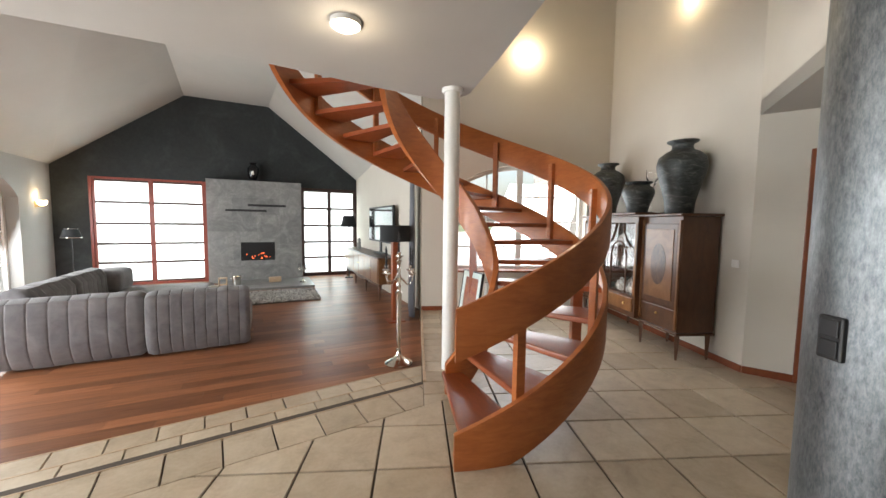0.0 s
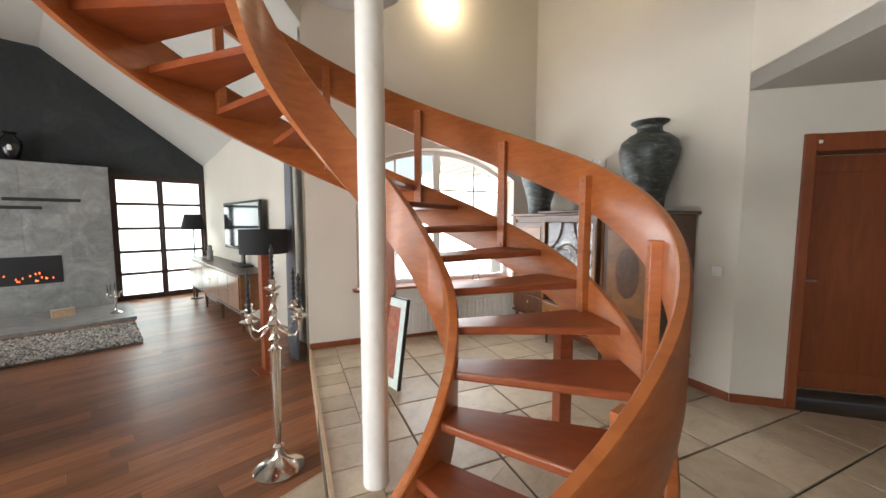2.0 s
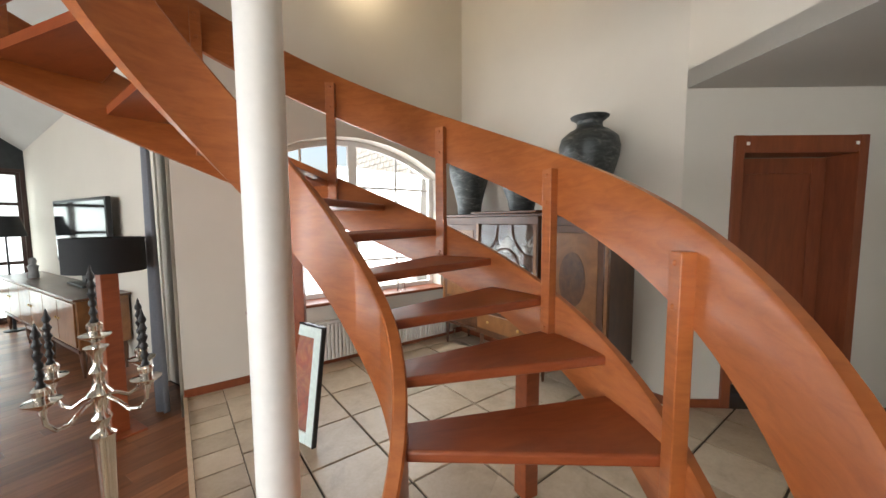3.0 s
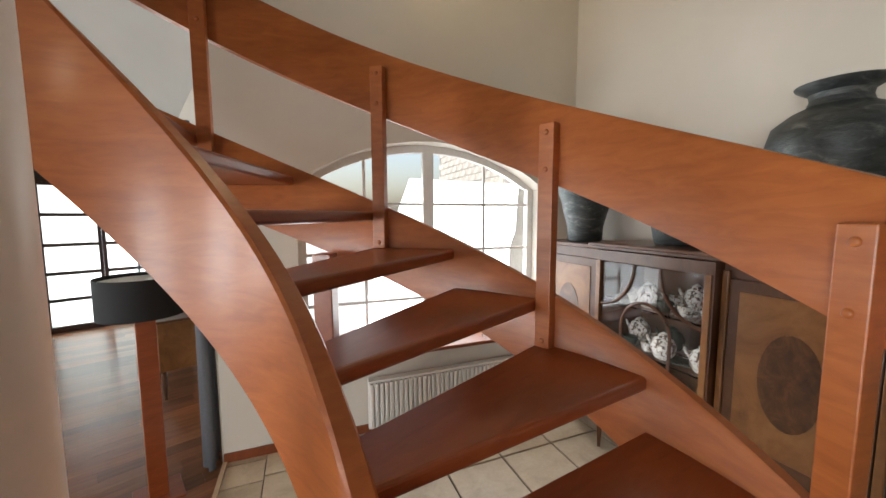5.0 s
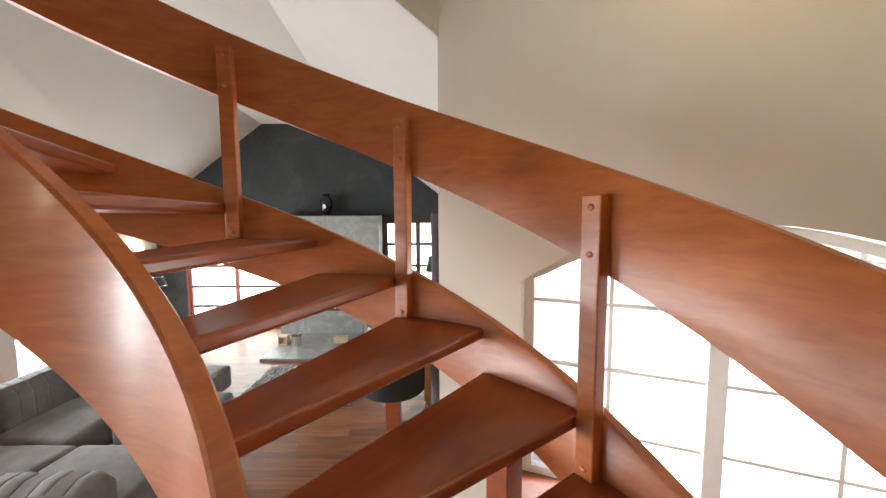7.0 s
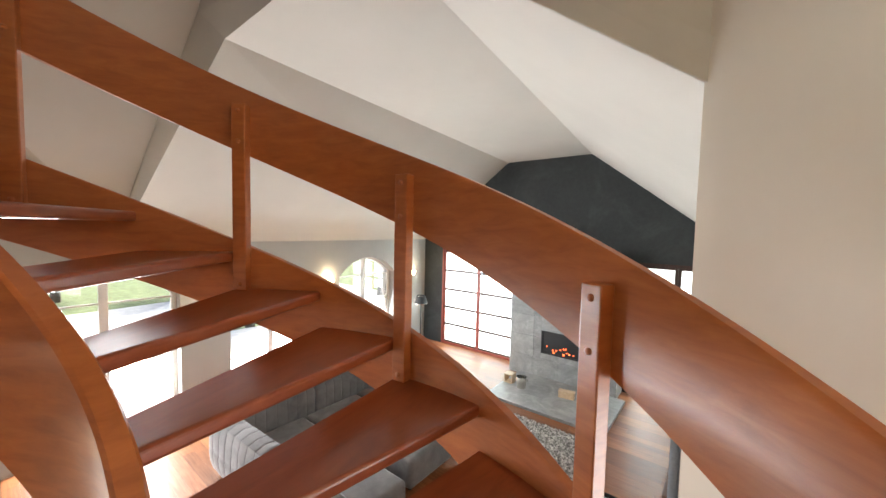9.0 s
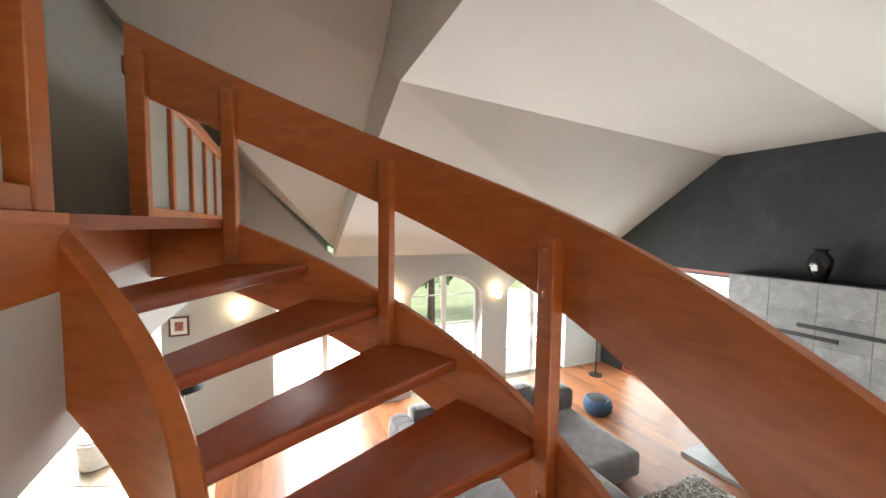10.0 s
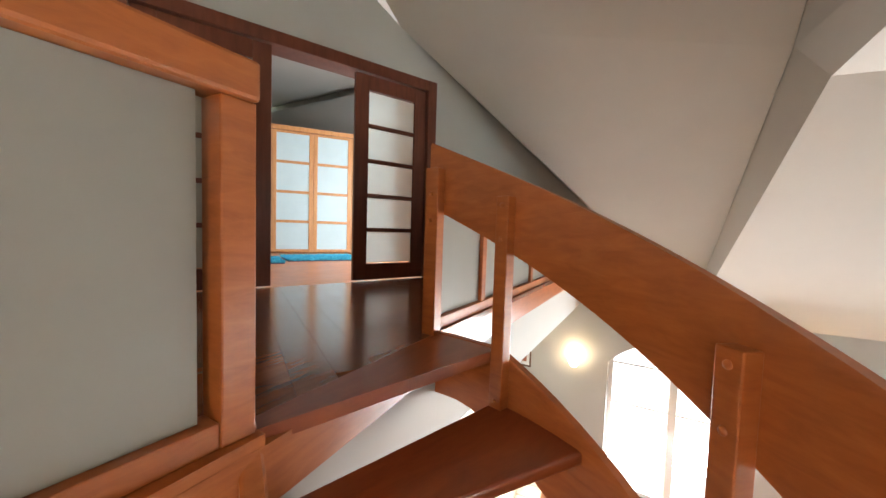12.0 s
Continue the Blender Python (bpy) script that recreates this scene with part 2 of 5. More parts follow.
PEBBLE = rug_mat("felt_pebbles", [(0.0, (0.10, 0.095, 0.09)), (0.3, (0.42, 0.41, 0.39)), (0.6, (0.75, 0.73, 0.69)), (0.75, (0.16, 0.155, 0.15)), (1.0, (0.85, 0.83, 0.79))], 40)
BLUE_RUG = rug_mat("turquoise_shag", [(0.0, (0.02, 0.16, 0.26)), (0.5, (0.03, 0.30, 0.42)), (1.0, (0.08, 0.42, 0.52))], 60)
BLUE_CLOTH = plain("blue_cloth", (0.03, 0.07, 0.13), 0.8, grain=40, bump=0.3)
GRASS = plain("grass_ground", (0.14, 0.17, 0.08), 0.95, grain=3, var=0.35)
PALE_OUTSIDE = plain("pale_outside", (0.55, 0.54, 0.51), 0.9, grain=6, var=0.15)
LIGHT_BRICK = plain("light_brick", (0.72, 0.68, 0.62), 0.9, grain=9, var=0.25, bump=0.3)
MORTAR = plain("mortar", (0.45, 0.43, 0.40), 0.95, grain=40)
LEAF = plain("leaf", (0.06, 0.11, 0.03), 0.7, grain=5, var=0.4)
BARK = plain("bark", (0.09, 0.065, 0.045), 0.9, grain=18, var=0.3, bump=0.4)


def canvas_mat():
    m = Mat("painting_canvas", (0.3, 0.06, 0.03), 0.7)
    v = m.coords((1, 1, 1))
    n = m.noise(v, 7, 6, 0.7, 2.0)
    b = m.noise(v, 3, 3)
    c = m.ramp(n, [(0.25, (0.05, 0.05, 0.045)), (0.45, (0.42, 0.05, 0.025)), (0.6, (0.55, 0.16, 0.05)), (0.8, (0.12, 0.16, 0.14))])
    m.colour(m.mix(b, c, (0.16, 0.15, 0.12)))
    m.bump(n, 0.4, 0.004)
    return m.m


CANVAS = canvas_mat()

# ---------------------------------------------------------------- mesh helpers


def mesh_of(bm, name, smooth=False):
    bmesh.ops.recalc_face_normals(bm, faces=bm.faces[:])
    me = bpy.data.meshes.new(name)
    bm.to_mesh(me)
    bm.free()
    if smooth:
        for p in me.polygons:
            p.use_smooth = True
        me.set_sharp_from_angle(angle=radians(40))
    return me


def part(name, bm, mat, parent=None, label="", smooth=False):
    me = mesh_of(bm, name, smooth) if isinstance(bm, bmesh.types.BMesh) else bm
    if not me.materials:
        me.materials.append(mat)
    ob = new(name, me)
    if parent is not None:
        ob.parent = parent
    if label:
        tagged(ob, label)
    return ob


def root(name, m=None, label="", category="", group="", kind=""):
    ob = new(name)
    ob.empty_display_size = 0.1
    if m is not None:
        ob.matrix_basis = m
    return tagged(ob, label, category, group, kind)


def box(x0, y0, z0, x1, y1, z1, bevel=0.0, bm=None, m=None):
    own = bmesh.new()
    bmesh.ops.create_cube(own, size=1)
    bmesh.ops.transform(own, matrix=Matrix.LocRotScale(((x0 + x1) / 2, (y0 + y1) / 2, (z0 + z1) / 2), None, (x1 - x0, y1 - y0, z1 - z0)), verts=own.verts[:])
    if bevel > 0:
        bmesh.ops.bevel(own, geom=own.edges[:], offset=bevel, segments=2, affect="EDGES", profile=0.5)
    if m is not None:
        bmesh.ops.transform(own, matrix=m, verts=own.verts[:])
    return own if bm is None else join(bm, own)


def join(bm, other):
    me = bpy.data.meshes.new("tmp")
    other.to_mesh(me)
    other.free()
    bm.from_mesh(me)
    bpy.data.meshes.remove(me)
    return bm


def prism(points, z0, z1, bm=None, tops=None):
    """A closed block over a plan polygon; tops gives each corner its own upper height."""
    own = bm if bm is not None else bmesh.new()
    lo = [own.verts.new((x, y, z0)) for x, y in points]
    hi = [own.verts.new((x, y, tops[i] if tops else z1)) for i, (x, y) in enumerate(points)]
    own.faces.new(lo[::-1])
    own.faces.new(hi)
    n = len(points)
    for i in range(n):
        own.faces.new((lo[i], lo[(i + 1) % n], hi[(i + 1) % n], hi[i]))
    return own


def sheet(points, thick, bm=None):
    """A slab from a plane 3D polygon, thickened along its upward normal."""
    own = bm if bm is not None else bmesh.new()
    vs = [Vector(p) for p in points]
    nrm = Vector((0, 0, 0))
    for i in range(len(vs)):
        nrm += vs[i].cross(vs[(i + 1) % len(vs)])
    nrm.normalize()
    if nrm.z < 0:
        nrm = -nrm
    a = [own.verts.new(v) for v in vs]
    b = [own.verts.new(v + nrm * thick) for v in vs]
    own.faces.new(a)
    own.faces.new(b[::-1])
    for i in range(len(vs)):
        j = (i + 1) % len(vs)
        own.faces.new((a[i], b[i], b[j], a[j]))
    return own


def lathe(profile, segs=32, bm=None, at=(0, 0, 0)):
    own = bm if bm is not None else bmesh.new()
    rings = []
    for r, z in profile:
        if r < 1e-5:
            rings.append([own.verts.new((at[0], at[1], at[2] + z))])
        else:
            rings.append([own.verts.new((at[0] + r * math.cos(2 * math.pi * i / segs), at[1] + r * math.sin(2 * math.pi * i / segs), at[2] + z)) for i in range(segs)])
    for a, b in zip(rings, rings[1:]):
        for i in range(segs):
            j = (i + 1) % segs
            if len(a) == 1 and len(b) == 1:
                continue
            if len(a) == 1:
                own.faces.new((a[0], b[j], b[i]))
            elif len(b) == 1:
                own.faces.new((a[i], a[j], b[0]))
            else:
                own.faces.new((a[i], a[j], b[j], b[i]))
    return own


def tube(path, r, segs=8, bm=None):
    own = bm if bm is not None else bmesh.new()
    path = [Vector(p) for p in path]
    rings = []
    for i, p in enumerate(path):
        d = (path[min(i + 1, len(path) - 1)] - path[max(i - 1, 0)]).normalized()
        up = Vector((0, 0, 1)) if abs(d.z) < 0.9 else Vector((1, 0, 0))
        a = d.cross(up).normalized()
        b = d.cross(a).normalized()
        rr = r[i] if isinstance(r, (list, tuple)) else r
        rings.append([own.verts.new(p + rr * (math.cos(2 * math.pi * k / segs) * a + math.sin(2 * math.pi * k / segs) * b)) for k in range(segs)])
    for a, b in zip(rings, rings[1:]):
        for k in range(segs):
            own.faces.new((a[k], a[(k + 1) % segs], b[(k + 1) % segs], b[k]))
    own.faces.new(rings[0][::-1])
    own.faces.new(rings[-1])
    return own


def arch_points(w, spring, rise, n=12):
    """Right foot of an arched opening over to its left foot, from z = 0, centred on x = 0."""
    pts = [(w / 2, 0.0), (w / 2, spring)]
    if rise > 0:
        rad = (w * w / 4 + rise * rise) / (2 * rise)
        half = math.asin(min(1, w / 2 / rad))
        for i in range(1, n):
            a = half - 2 * half * i / n
            pts.append((rad * math.sin(a), spring + rise - rad + rad * math.cos(a)))
    pts += [(-w / 2, spring), (-w / 2, 0.0)]
    return pts


def wall_mesh(length, height, thick, openings, tops=None):
    """An upright wall along +x from 0, front at y = 0, back at y = thick; openings (x, sill, w, spring, rise)."""
    bm = bmesh.new()
    outer = [(0, 0), (length, 0), (length, tops[1] if tops else height)]
    if tops and len(tops) > 2:
        outer += [(x, z) for x, z in tops[2]]
    outer += [(0, tops[0] if tops else height)]
    xs = sorted(openings)
    # columns between openings, and the pieces over and under each of them
    def top_at(x):
        ring = outer[2:] if len(outer) > 3 else outer
        ring = sorted(ring)
        for (xa, za), (xb, zb) in zip(ring, ring[1:]):
            if xa - 1e-6 <= x <= xb + 1e-6:
                return za + (zb - za) * (x - xa) / max(xb - xa, 1e-6)
        return height
    breaks = [x for x, z in outer[2:]]

    def slab(poly):
        f = [bm.verts.new((x, 0, z)) for x, z in poly]
        b = [bm.verts.new((x, thick, z)) for x, z in poly]
        bm.faces.new(f)
        bm.faces.new(b[::-1])
        for i in range(len(poly)):
            j = (i + 1) % len(poly)
            bm.faces.new((f[i], b[i], b[j], f[j]))

    def top_run(xa, xb):
        mids = sorted(x for x in breaks if xa + 1e-4 < x < xb - 1e-4)
        return [(x, top_at(x)) for x in [xa] + mids + [xb]]

    x = 0.0
    for cx, sill, w, spring, rise in xs:
        a, b = cx - w / 2, cx + w / 2
        if a > x + 1e-4:
            slab([(x, 0), (a, 0)] + top_run(x, a)[::-1])
        if sill > 0:
            slab([(a, 0), (b, 0), (b, sill), (a, sill)])
        arch = [(cx + px, sill + pz) for px, pz in arch_points(w, spring, rise)[1:-1]]
        slab(arch[::-1] + top_run(a, b)[::-1])
        x = b
    if x < length - 1e-4:
        slab([(x, 0), (length, 0)] + top_run(x, length)[::-1])
    return bm


def along(p, q):
    """The pose of a thing laid along +x from p towards q in plan."""
    return pose(p[0], p[1], 0, 0, 0, math.degrees(math.atan2(q[1] - p[1], q[0] - p[0])))


def dist(p, q):
    return math.hypot(q[0] - p[0], q[1] - p[1])


def clip_poly(poly, a, b):
    """The part of a convex polygon to the left of the line from a to b."""
    def side(p):
        return (b[0] - a[0]) * (p[1] - a[1]) - (b[1] - a[1]) * (p[0] - a[0])
    out = []
    for i, p in enumerate(poly):
        q = poly[(i + 1) % len(poly)]
        sp, sq = side(p), side(q)
        if sp >= 0:
            out.append(p)
        if sp * sq < 0:
            f = sp / (sp - sq)
            out.append((p[0] + f * (q[0] - p[0]), p[1] + f * (q[1] - p[1])))
    return out


def area(poly):
    return abs(sum(p[0] * q[1] - q[0] * p[1] for p, q in zip(poly, poly[1:] + poly[:1]))) / 2


# ---------------------------------------------------------------- plan
XL, YG, XT = -5.40, 11.67, 1.51          # left wall, gable wall, side wall of the living room
EAVE = 2.65
ZL = -0.20                               # the living room lies three low steps down
GABL, GABR = (-2.83, 4.565), (-0.91, 4.565)
P0 = (1.229, 5.73)                      # free end of the hall's window wall
P1 = (4.05, 4.55)                       # hall corner behind the cabinet
Q = (3.144, 2.172)                        # hall corner beside the door
DW = (3.815, 1.00)                       # far jamb of the door
EDGE_A, EDGE_B = (-5.4, 3.243), (0.476, 3.92)   # wood floor meets tiles
SLAB_LO, SLAB_HI = 2.675, 3.24
C = (0.477, 3.558)                      # axis of the stair

# ---------------------------------------------------------------- ground, floors
tagged(part("ground", prism([(-400, -400), (400, -400), (400, 400), (-400, 400)], -0.6, -0.32), GRASS), "mown lawn round the house", "ground", kind="structure")
tagged(part("subfloor", prism([(-5.7, -4.5), (5.3, -4.5), (5.3, 5.6), (1.7, 6.1), (1.24, 5.74), (0.225, 3.31), (-5.7, 2.63)], -0.3, -0.012), GROUT), "dark grout bed under the hall tiles", "floor", kind="structure")
tagged(part("subfloor_living", prism([(-5.7, 2.6), (0.2, 3.28), (1.24, 5.76), (1.75, 6.4), (1.8, 11.95), (-5.7, 11.95)], -0.45, ZL - 0.012), GROUT), "dark bed under the sunken plank floor", "floor", kind="structure")
# Added pale ground, so the view through the windows burns out white.
tagged(part("terrace", prism([(-12.5, -8), (-5.72, -8), (-5.72, 16), (-12.5, 16)], -0.45, -0.23), PALE_OUTSIDE), "added pale ground that whitens the view from the windows", "terrace", kind="structure")

# No yard is known here; pale ground imitates the glare outside the window.
tagged(part("patio", prism([(1.8, 6.2), (9.5, 4.8), (60, 4.8), (60, 80), (-5.6, 80), (-5.6, 12.0), (1.8, 12.0)], -0.34, -0.12), PALE_OUTSIDE), "added pale ground that whitens the hall window view", "patio", kind="structure")

# ---------------------------------------------------------------- living room walls
# left wall with arched French windows, laid from north to south
WIN = [(9.62, 1.70), (7.32, 1.60), (4.93, 1.72), (1.75, 1.62)]
left_len = YG + 4.5
tops = (EAVE - ZL, 6.8, [(YG - 5.07, EAVE - ZL), (YG - 3.722, 4.09 - ZL), (YG - 1.5, 6.8)])
wl = part("wall_west", wall_mesh(left_len, EAVE, 0.32, [(YG - y, 0.0, w, 2.03, 0.41) for y, w in WIN], tops), WALL_GREY)
wl.matrix_basis = pose(XL, YG, 0, 0, 0, -90)
tagged(wl, "pale grey plastered wall with arched openings", "wall", kind="structure")
# mirror so that the thickness lies outside
wl.matrix_basis = Matrix(((0, -1, 0, XL), (-1, 0, 0, YG), (0, 0, 1, ZL), (0, 0, 0, 1)))

# gable wall, x from left to right
gl = XT + 0.08 - XL
g_tops = (EAVE + 0.24, EAVE + 0.24, [(GABR[0] - XL, GABR[1] + 0.24), (GABL[0] - XL, GABL[1] + 0.24)])
gw = part("wall_north", wall_mesh(gl, EAVE, 0.3, [(-3.59 - XL, 0.0, 2.34, 2.63, 0.0), (0.69 - XL, 0.0, 1.63, 2.60, 0.0)], g_tops), DARK_WALL)
gw.matrix_basis = pose(XL, YG, ZL)
tagged(gw, "dark slate-grey mottled plaster gable wall", "wall", kind="structure")

tw = part("wall_east", prism([(XT, 6.75), (XT + 0.25, 6.75), (XT + 0.25, 11.95), (XT, 11.95)], ZL, 3.6), WALL_WHITE)
tagged(tw, "white plastered side wall behind the sideboard", "wall", kind="structure")


# sloping ceilings
RIDGE = (-2.33, 5.34, 4.64)
REND = (-0.32, 5.31, 4.64)
KN = (XL, 5.07, EAVE)
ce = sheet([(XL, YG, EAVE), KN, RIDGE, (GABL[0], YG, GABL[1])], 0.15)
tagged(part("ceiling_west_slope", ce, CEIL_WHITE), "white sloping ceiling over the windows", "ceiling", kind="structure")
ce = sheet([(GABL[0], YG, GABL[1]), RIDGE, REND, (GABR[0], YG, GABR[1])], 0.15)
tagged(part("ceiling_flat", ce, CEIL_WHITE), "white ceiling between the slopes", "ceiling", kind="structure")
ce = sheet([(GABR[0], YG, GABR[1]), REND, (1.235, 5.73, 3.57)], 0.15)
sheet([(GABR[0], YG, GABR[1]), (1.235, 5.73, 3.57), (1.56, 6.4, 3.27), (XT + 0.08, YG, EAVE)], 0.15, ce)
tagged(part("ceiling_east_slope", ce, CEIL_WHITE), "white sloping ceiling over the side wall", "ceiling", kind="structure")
# slope over the landing, between the valley and the wall with the bedroom door
WS0 = (-5.40, 3.722)
WSD = Vector((0.918, -0.397))
def ws(s, z): return (WS0[0] + WSD.x * s, WS0[1] + WSD.y * s, z)
UP = (-2.90, 5.29, 5.05)
KT = (XL, 5.06, EAVE + 0.18)
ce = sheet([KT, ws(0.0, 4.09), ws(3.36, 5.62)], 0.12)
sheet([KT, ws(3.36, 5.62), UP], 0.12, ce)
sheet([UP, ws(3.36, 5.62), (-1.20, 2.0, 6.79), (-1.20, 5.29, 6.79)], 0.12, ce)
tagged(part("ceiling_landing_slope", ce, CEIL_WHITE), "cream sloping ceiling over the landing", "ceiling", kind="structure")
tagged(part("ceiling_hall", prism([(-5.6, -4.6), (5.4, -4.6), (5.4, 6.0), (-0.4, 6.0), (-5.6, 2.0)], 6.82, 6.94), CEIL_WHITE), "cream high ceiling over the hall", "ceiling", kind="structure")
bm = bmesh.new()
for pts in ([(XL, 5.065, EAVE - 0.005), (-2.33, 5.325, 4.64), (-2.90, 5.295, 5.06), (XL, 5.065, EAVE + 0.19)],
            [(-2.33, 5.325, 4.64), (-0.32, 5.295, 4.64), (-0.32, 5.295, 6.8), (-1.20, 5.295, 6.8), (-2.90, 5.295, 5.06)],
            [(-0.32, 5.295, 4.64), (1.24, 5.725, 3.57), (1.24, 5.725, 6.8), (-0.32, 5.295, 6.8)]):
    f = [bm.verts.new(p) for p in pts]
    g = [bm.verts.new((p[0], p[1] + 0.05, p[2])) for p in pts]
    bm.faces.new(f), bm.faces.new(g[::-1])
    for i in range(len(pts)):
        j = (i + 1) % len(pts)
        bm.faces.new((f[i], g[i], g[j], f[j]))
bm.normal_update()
# Darker ceiling plaster puts the shade of this face into its colour.
tagged(part("wall_bulkhead", bm, CEIL_WHITE), "bulkhead wall above the opening, darker plaster for its shade", "wall", kind="structure")
# Unseen shell, added to stop daylight leaking through gaps above the ceilings.
bm = box(-5.9, -4.7, 6.95, 5.6, 5.9, 7.1)
box(-5.9, 5.9, 6.95, 2.0, 12.2, 7.1, bm=bm)
box(-5.9, 5.0, 3.0, -5.75, 12.2, 6.95, bm=bm)
box(-5.75, 12.0, 3.0, 2.0, 12.2, 6.95, bm=bm)
box(1.85, 6.2, 0.0, 2.0, 12.0, 6.95, bm=bm)
box(-5.9, -4.7, 2.7, -5.75, 5.0, 6.95, bm=bm)
tagged(part("roof", bm, PALE_OUTSIDE), "unseen shell added to keep sky light out of the house", "roof", kind="structure")

# ---------------------------------------------------------------- hall walls
hl = dist(P0, P1)
HWX, HWW = 1.63, 2.16      # arched hall window: middle along the wall, and width
hw = part("wall_window", wall_mesh(hl, 6.82, 0.3, [(HWX, 0.66, HWW, 1.36, 0.36)]), WALL_WHITE)
hw.matrix_basis = along(P0, P1)
tagged(hw, "white plastered hall wall with an arched window", "wall", kind="structure")
cw = part("wall_cabinet", wall_mesh(dist(P1, Q), 6.82, 0.25, []), WALL_WHITE)
cw.matrix_basis = along(P1, Q)
tagged(cw, "white plastered hall wall behind the cabinet", "wall", kind="structure")
dl = dist(Q, DW) + 0.35
dw = part("wall_door", wall_mesh(dl + 1.2, 6.82, 0.25, [(0.365 + 0.49, 0.0, 0.86, 2.04, 0.0)]), WALL_WHITE)
dw.matrix_basis = along(Q, DW)
tagged(dw, "white plastered wall with the wooden door", "wall", kind="structure")
# low ceiling over the door bay and the bulkhead over its edge
nb = (0.9, 0.42)
tagged(part("ceiling_door_bay", prism([Q, nb, (2.2, -1.2), (4.6, -0.6), (4.2, 1.2)], 2.47, 2.6), CEIL_WHITE), "low plaster ceiling over the door bay", "ceiling", kind="structure")
bm = prism([(Q[0], Q[1]), (nb[0], nb[1]), (nb[0] + 0.1, nb[1] - 0.1), (Q[0] + 0.1, Q[1] - 0.1)], 2.474, 6.82)
tagged(part("wall_door_bay", bm, WALL_WHITE), "white bulkhead above the door bay", "wall", kind="structure")
# plain walls that close the place behind the camera
for n, (a, b) in enumerate((((4.55, -0.55), (4.55, -4.5)), ((4.8, -4.5), (-5.1, -4.5)))):
    w = part("wall_south" if n else "wall_back", wall_mesh(dist(a, b), 6.82, 0.2, []), WALL_WHITE)
    w.matrix_basis = along(a, b)
    tagged(w, "plain white wall closing the hall", "wall", kind="structure")

# ---------------------------------------------------------------- upper floor slab
tip = [(-0.06, 3.75)]
for i in range(13):
    a = radians(95 - 9.5 * i)
    tip.append((0.49 + 0.28 * math.cos(a), 3.49 + 0.28 * math.sin(a)))
slab_pts = [(XL, 3.65)] + [(-1.04, 3.65)] + tip + [(0.60, 2.75), (0.30, 1.60), (-0.45, -0.6), (-1.5, -4.5), (XL, -4.5)]
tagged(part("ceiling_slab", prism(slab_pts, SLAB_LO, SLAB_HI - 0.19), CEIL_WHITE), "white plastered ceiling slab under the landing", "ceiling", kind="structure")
tagged(part("floor_landing_base", prism(slab_pts, SLAB_HI - 0.19, SLAB_HI - 0.03), STAIR_WOOD), "wood fascia along the landing edge", "floor", kind="structure")
bm = clip_poly(tip + [(-0.06, 3.20)], (-1.0, 3.66), (1.0, 3.66))
tagged(part("landing_edge_board", prism(bm, SLAB_HI - 0.029, SLAB_HI), STAIR_WOOD), "rounded wooden edge board of the landing", "trim", kind="structure")

# ---------------------------------------------------------------- spiral staircase
RISE, STEP, TURN0 = 0.1797, 16.051, -110.88


def ang(k):
    return radians(TURN0 + STEP * k)


def zk(k):
    """Height of the flight at step k; the upper half lies a little lower."""
    f = max(0.0, min(1.0, (k - 11.5) / 4))
    return RISE * k - 0.04 * f * f * (3 - 2 * f)


def at_k(k, r, z):
    return (C[0] + r * math.cos(ang(k)), C[1] + r * math.sin(ang(k)), z)


def draw_in(k):
    """How far the inner stringer closes towards the axis above the first steps."""
    f = max(0.0, min(1.0, (k - 4.5) / 2.5))
    return -0.04 * f * f * (3 - 2 * f)


def helix_band(r0, r1, k0, k1, lo, hi, n=90, round_top=0.012, shift=lambda k: 0.0):
    """A curved plank between two radii that climbs with the stair; lo and hi give its edges by k."""
    bm = bmesh.new()
    rings = []
    for i in range(n + 1):
        k = k0 + (k1 - k0) * i / n
        a, b = lo(k), hi(k)
        e = round_top
        pro = [(r0, a), (r1, a), (r1, b - e), (r1 - e * 0.6, b), (r0 + e * 0.6, b), (r0, b - e)]
        rings.append([bm.verts.new(at_k(k, r + shift(k), z)) for r, z in pro])
    m = len(rings[0])
    for a, b in zip(rings, rings[1:]):
        for j in range(m):
            bm.faces.new((a[j], a[(j + 1) % m], b[(j + 1) % m], b[j]))
    bm.faces.new(rings[0])
    bm.faces.new(rings[-1][::-1])
    return bm


R_IN0, R_IN1 = 0.55, 0.605
R_P0, R_P1 = 1.445, 1.492
R_B0, R_B1 = 1.492, 1.537

stair = root("spiral_staircase", None, "open-riser spiral staircase of varnished orange-brown wood", "staircase")
part("outer_stringer", helix_band(R_B0, R_B1, 0.0, 18.0, lambda k: max(0.0, min(zk(k) - 0.15, 2.95)), lambda k: min(zk(k) + 0.212, SLAB_HI)), STAIR_WOOD, stair, "wide curved outer stringer", True)
part("inner_stringer", helix_band(R_IN0, R_IN1, 0.25, 17.3, lambda k: max(0.0, zk(k) - 0.21), lambda k: min(zk(k) + 0.21, SLAB_HI + 0.02), shift=draw_in), STAIR_WOOD, stair, "steep inner stringer with a rounded edge", True)


def rail_lo(k):
    return zk(k) + 0.642


part("handrail", helix_band(R_B0, R_B1, 0.0, 18.05, rail_lo, lambda k: rail_lo(k) + 0.305, 100, 0.016), STAIR_WOOD, stair, "broad curved handrail plank", True)


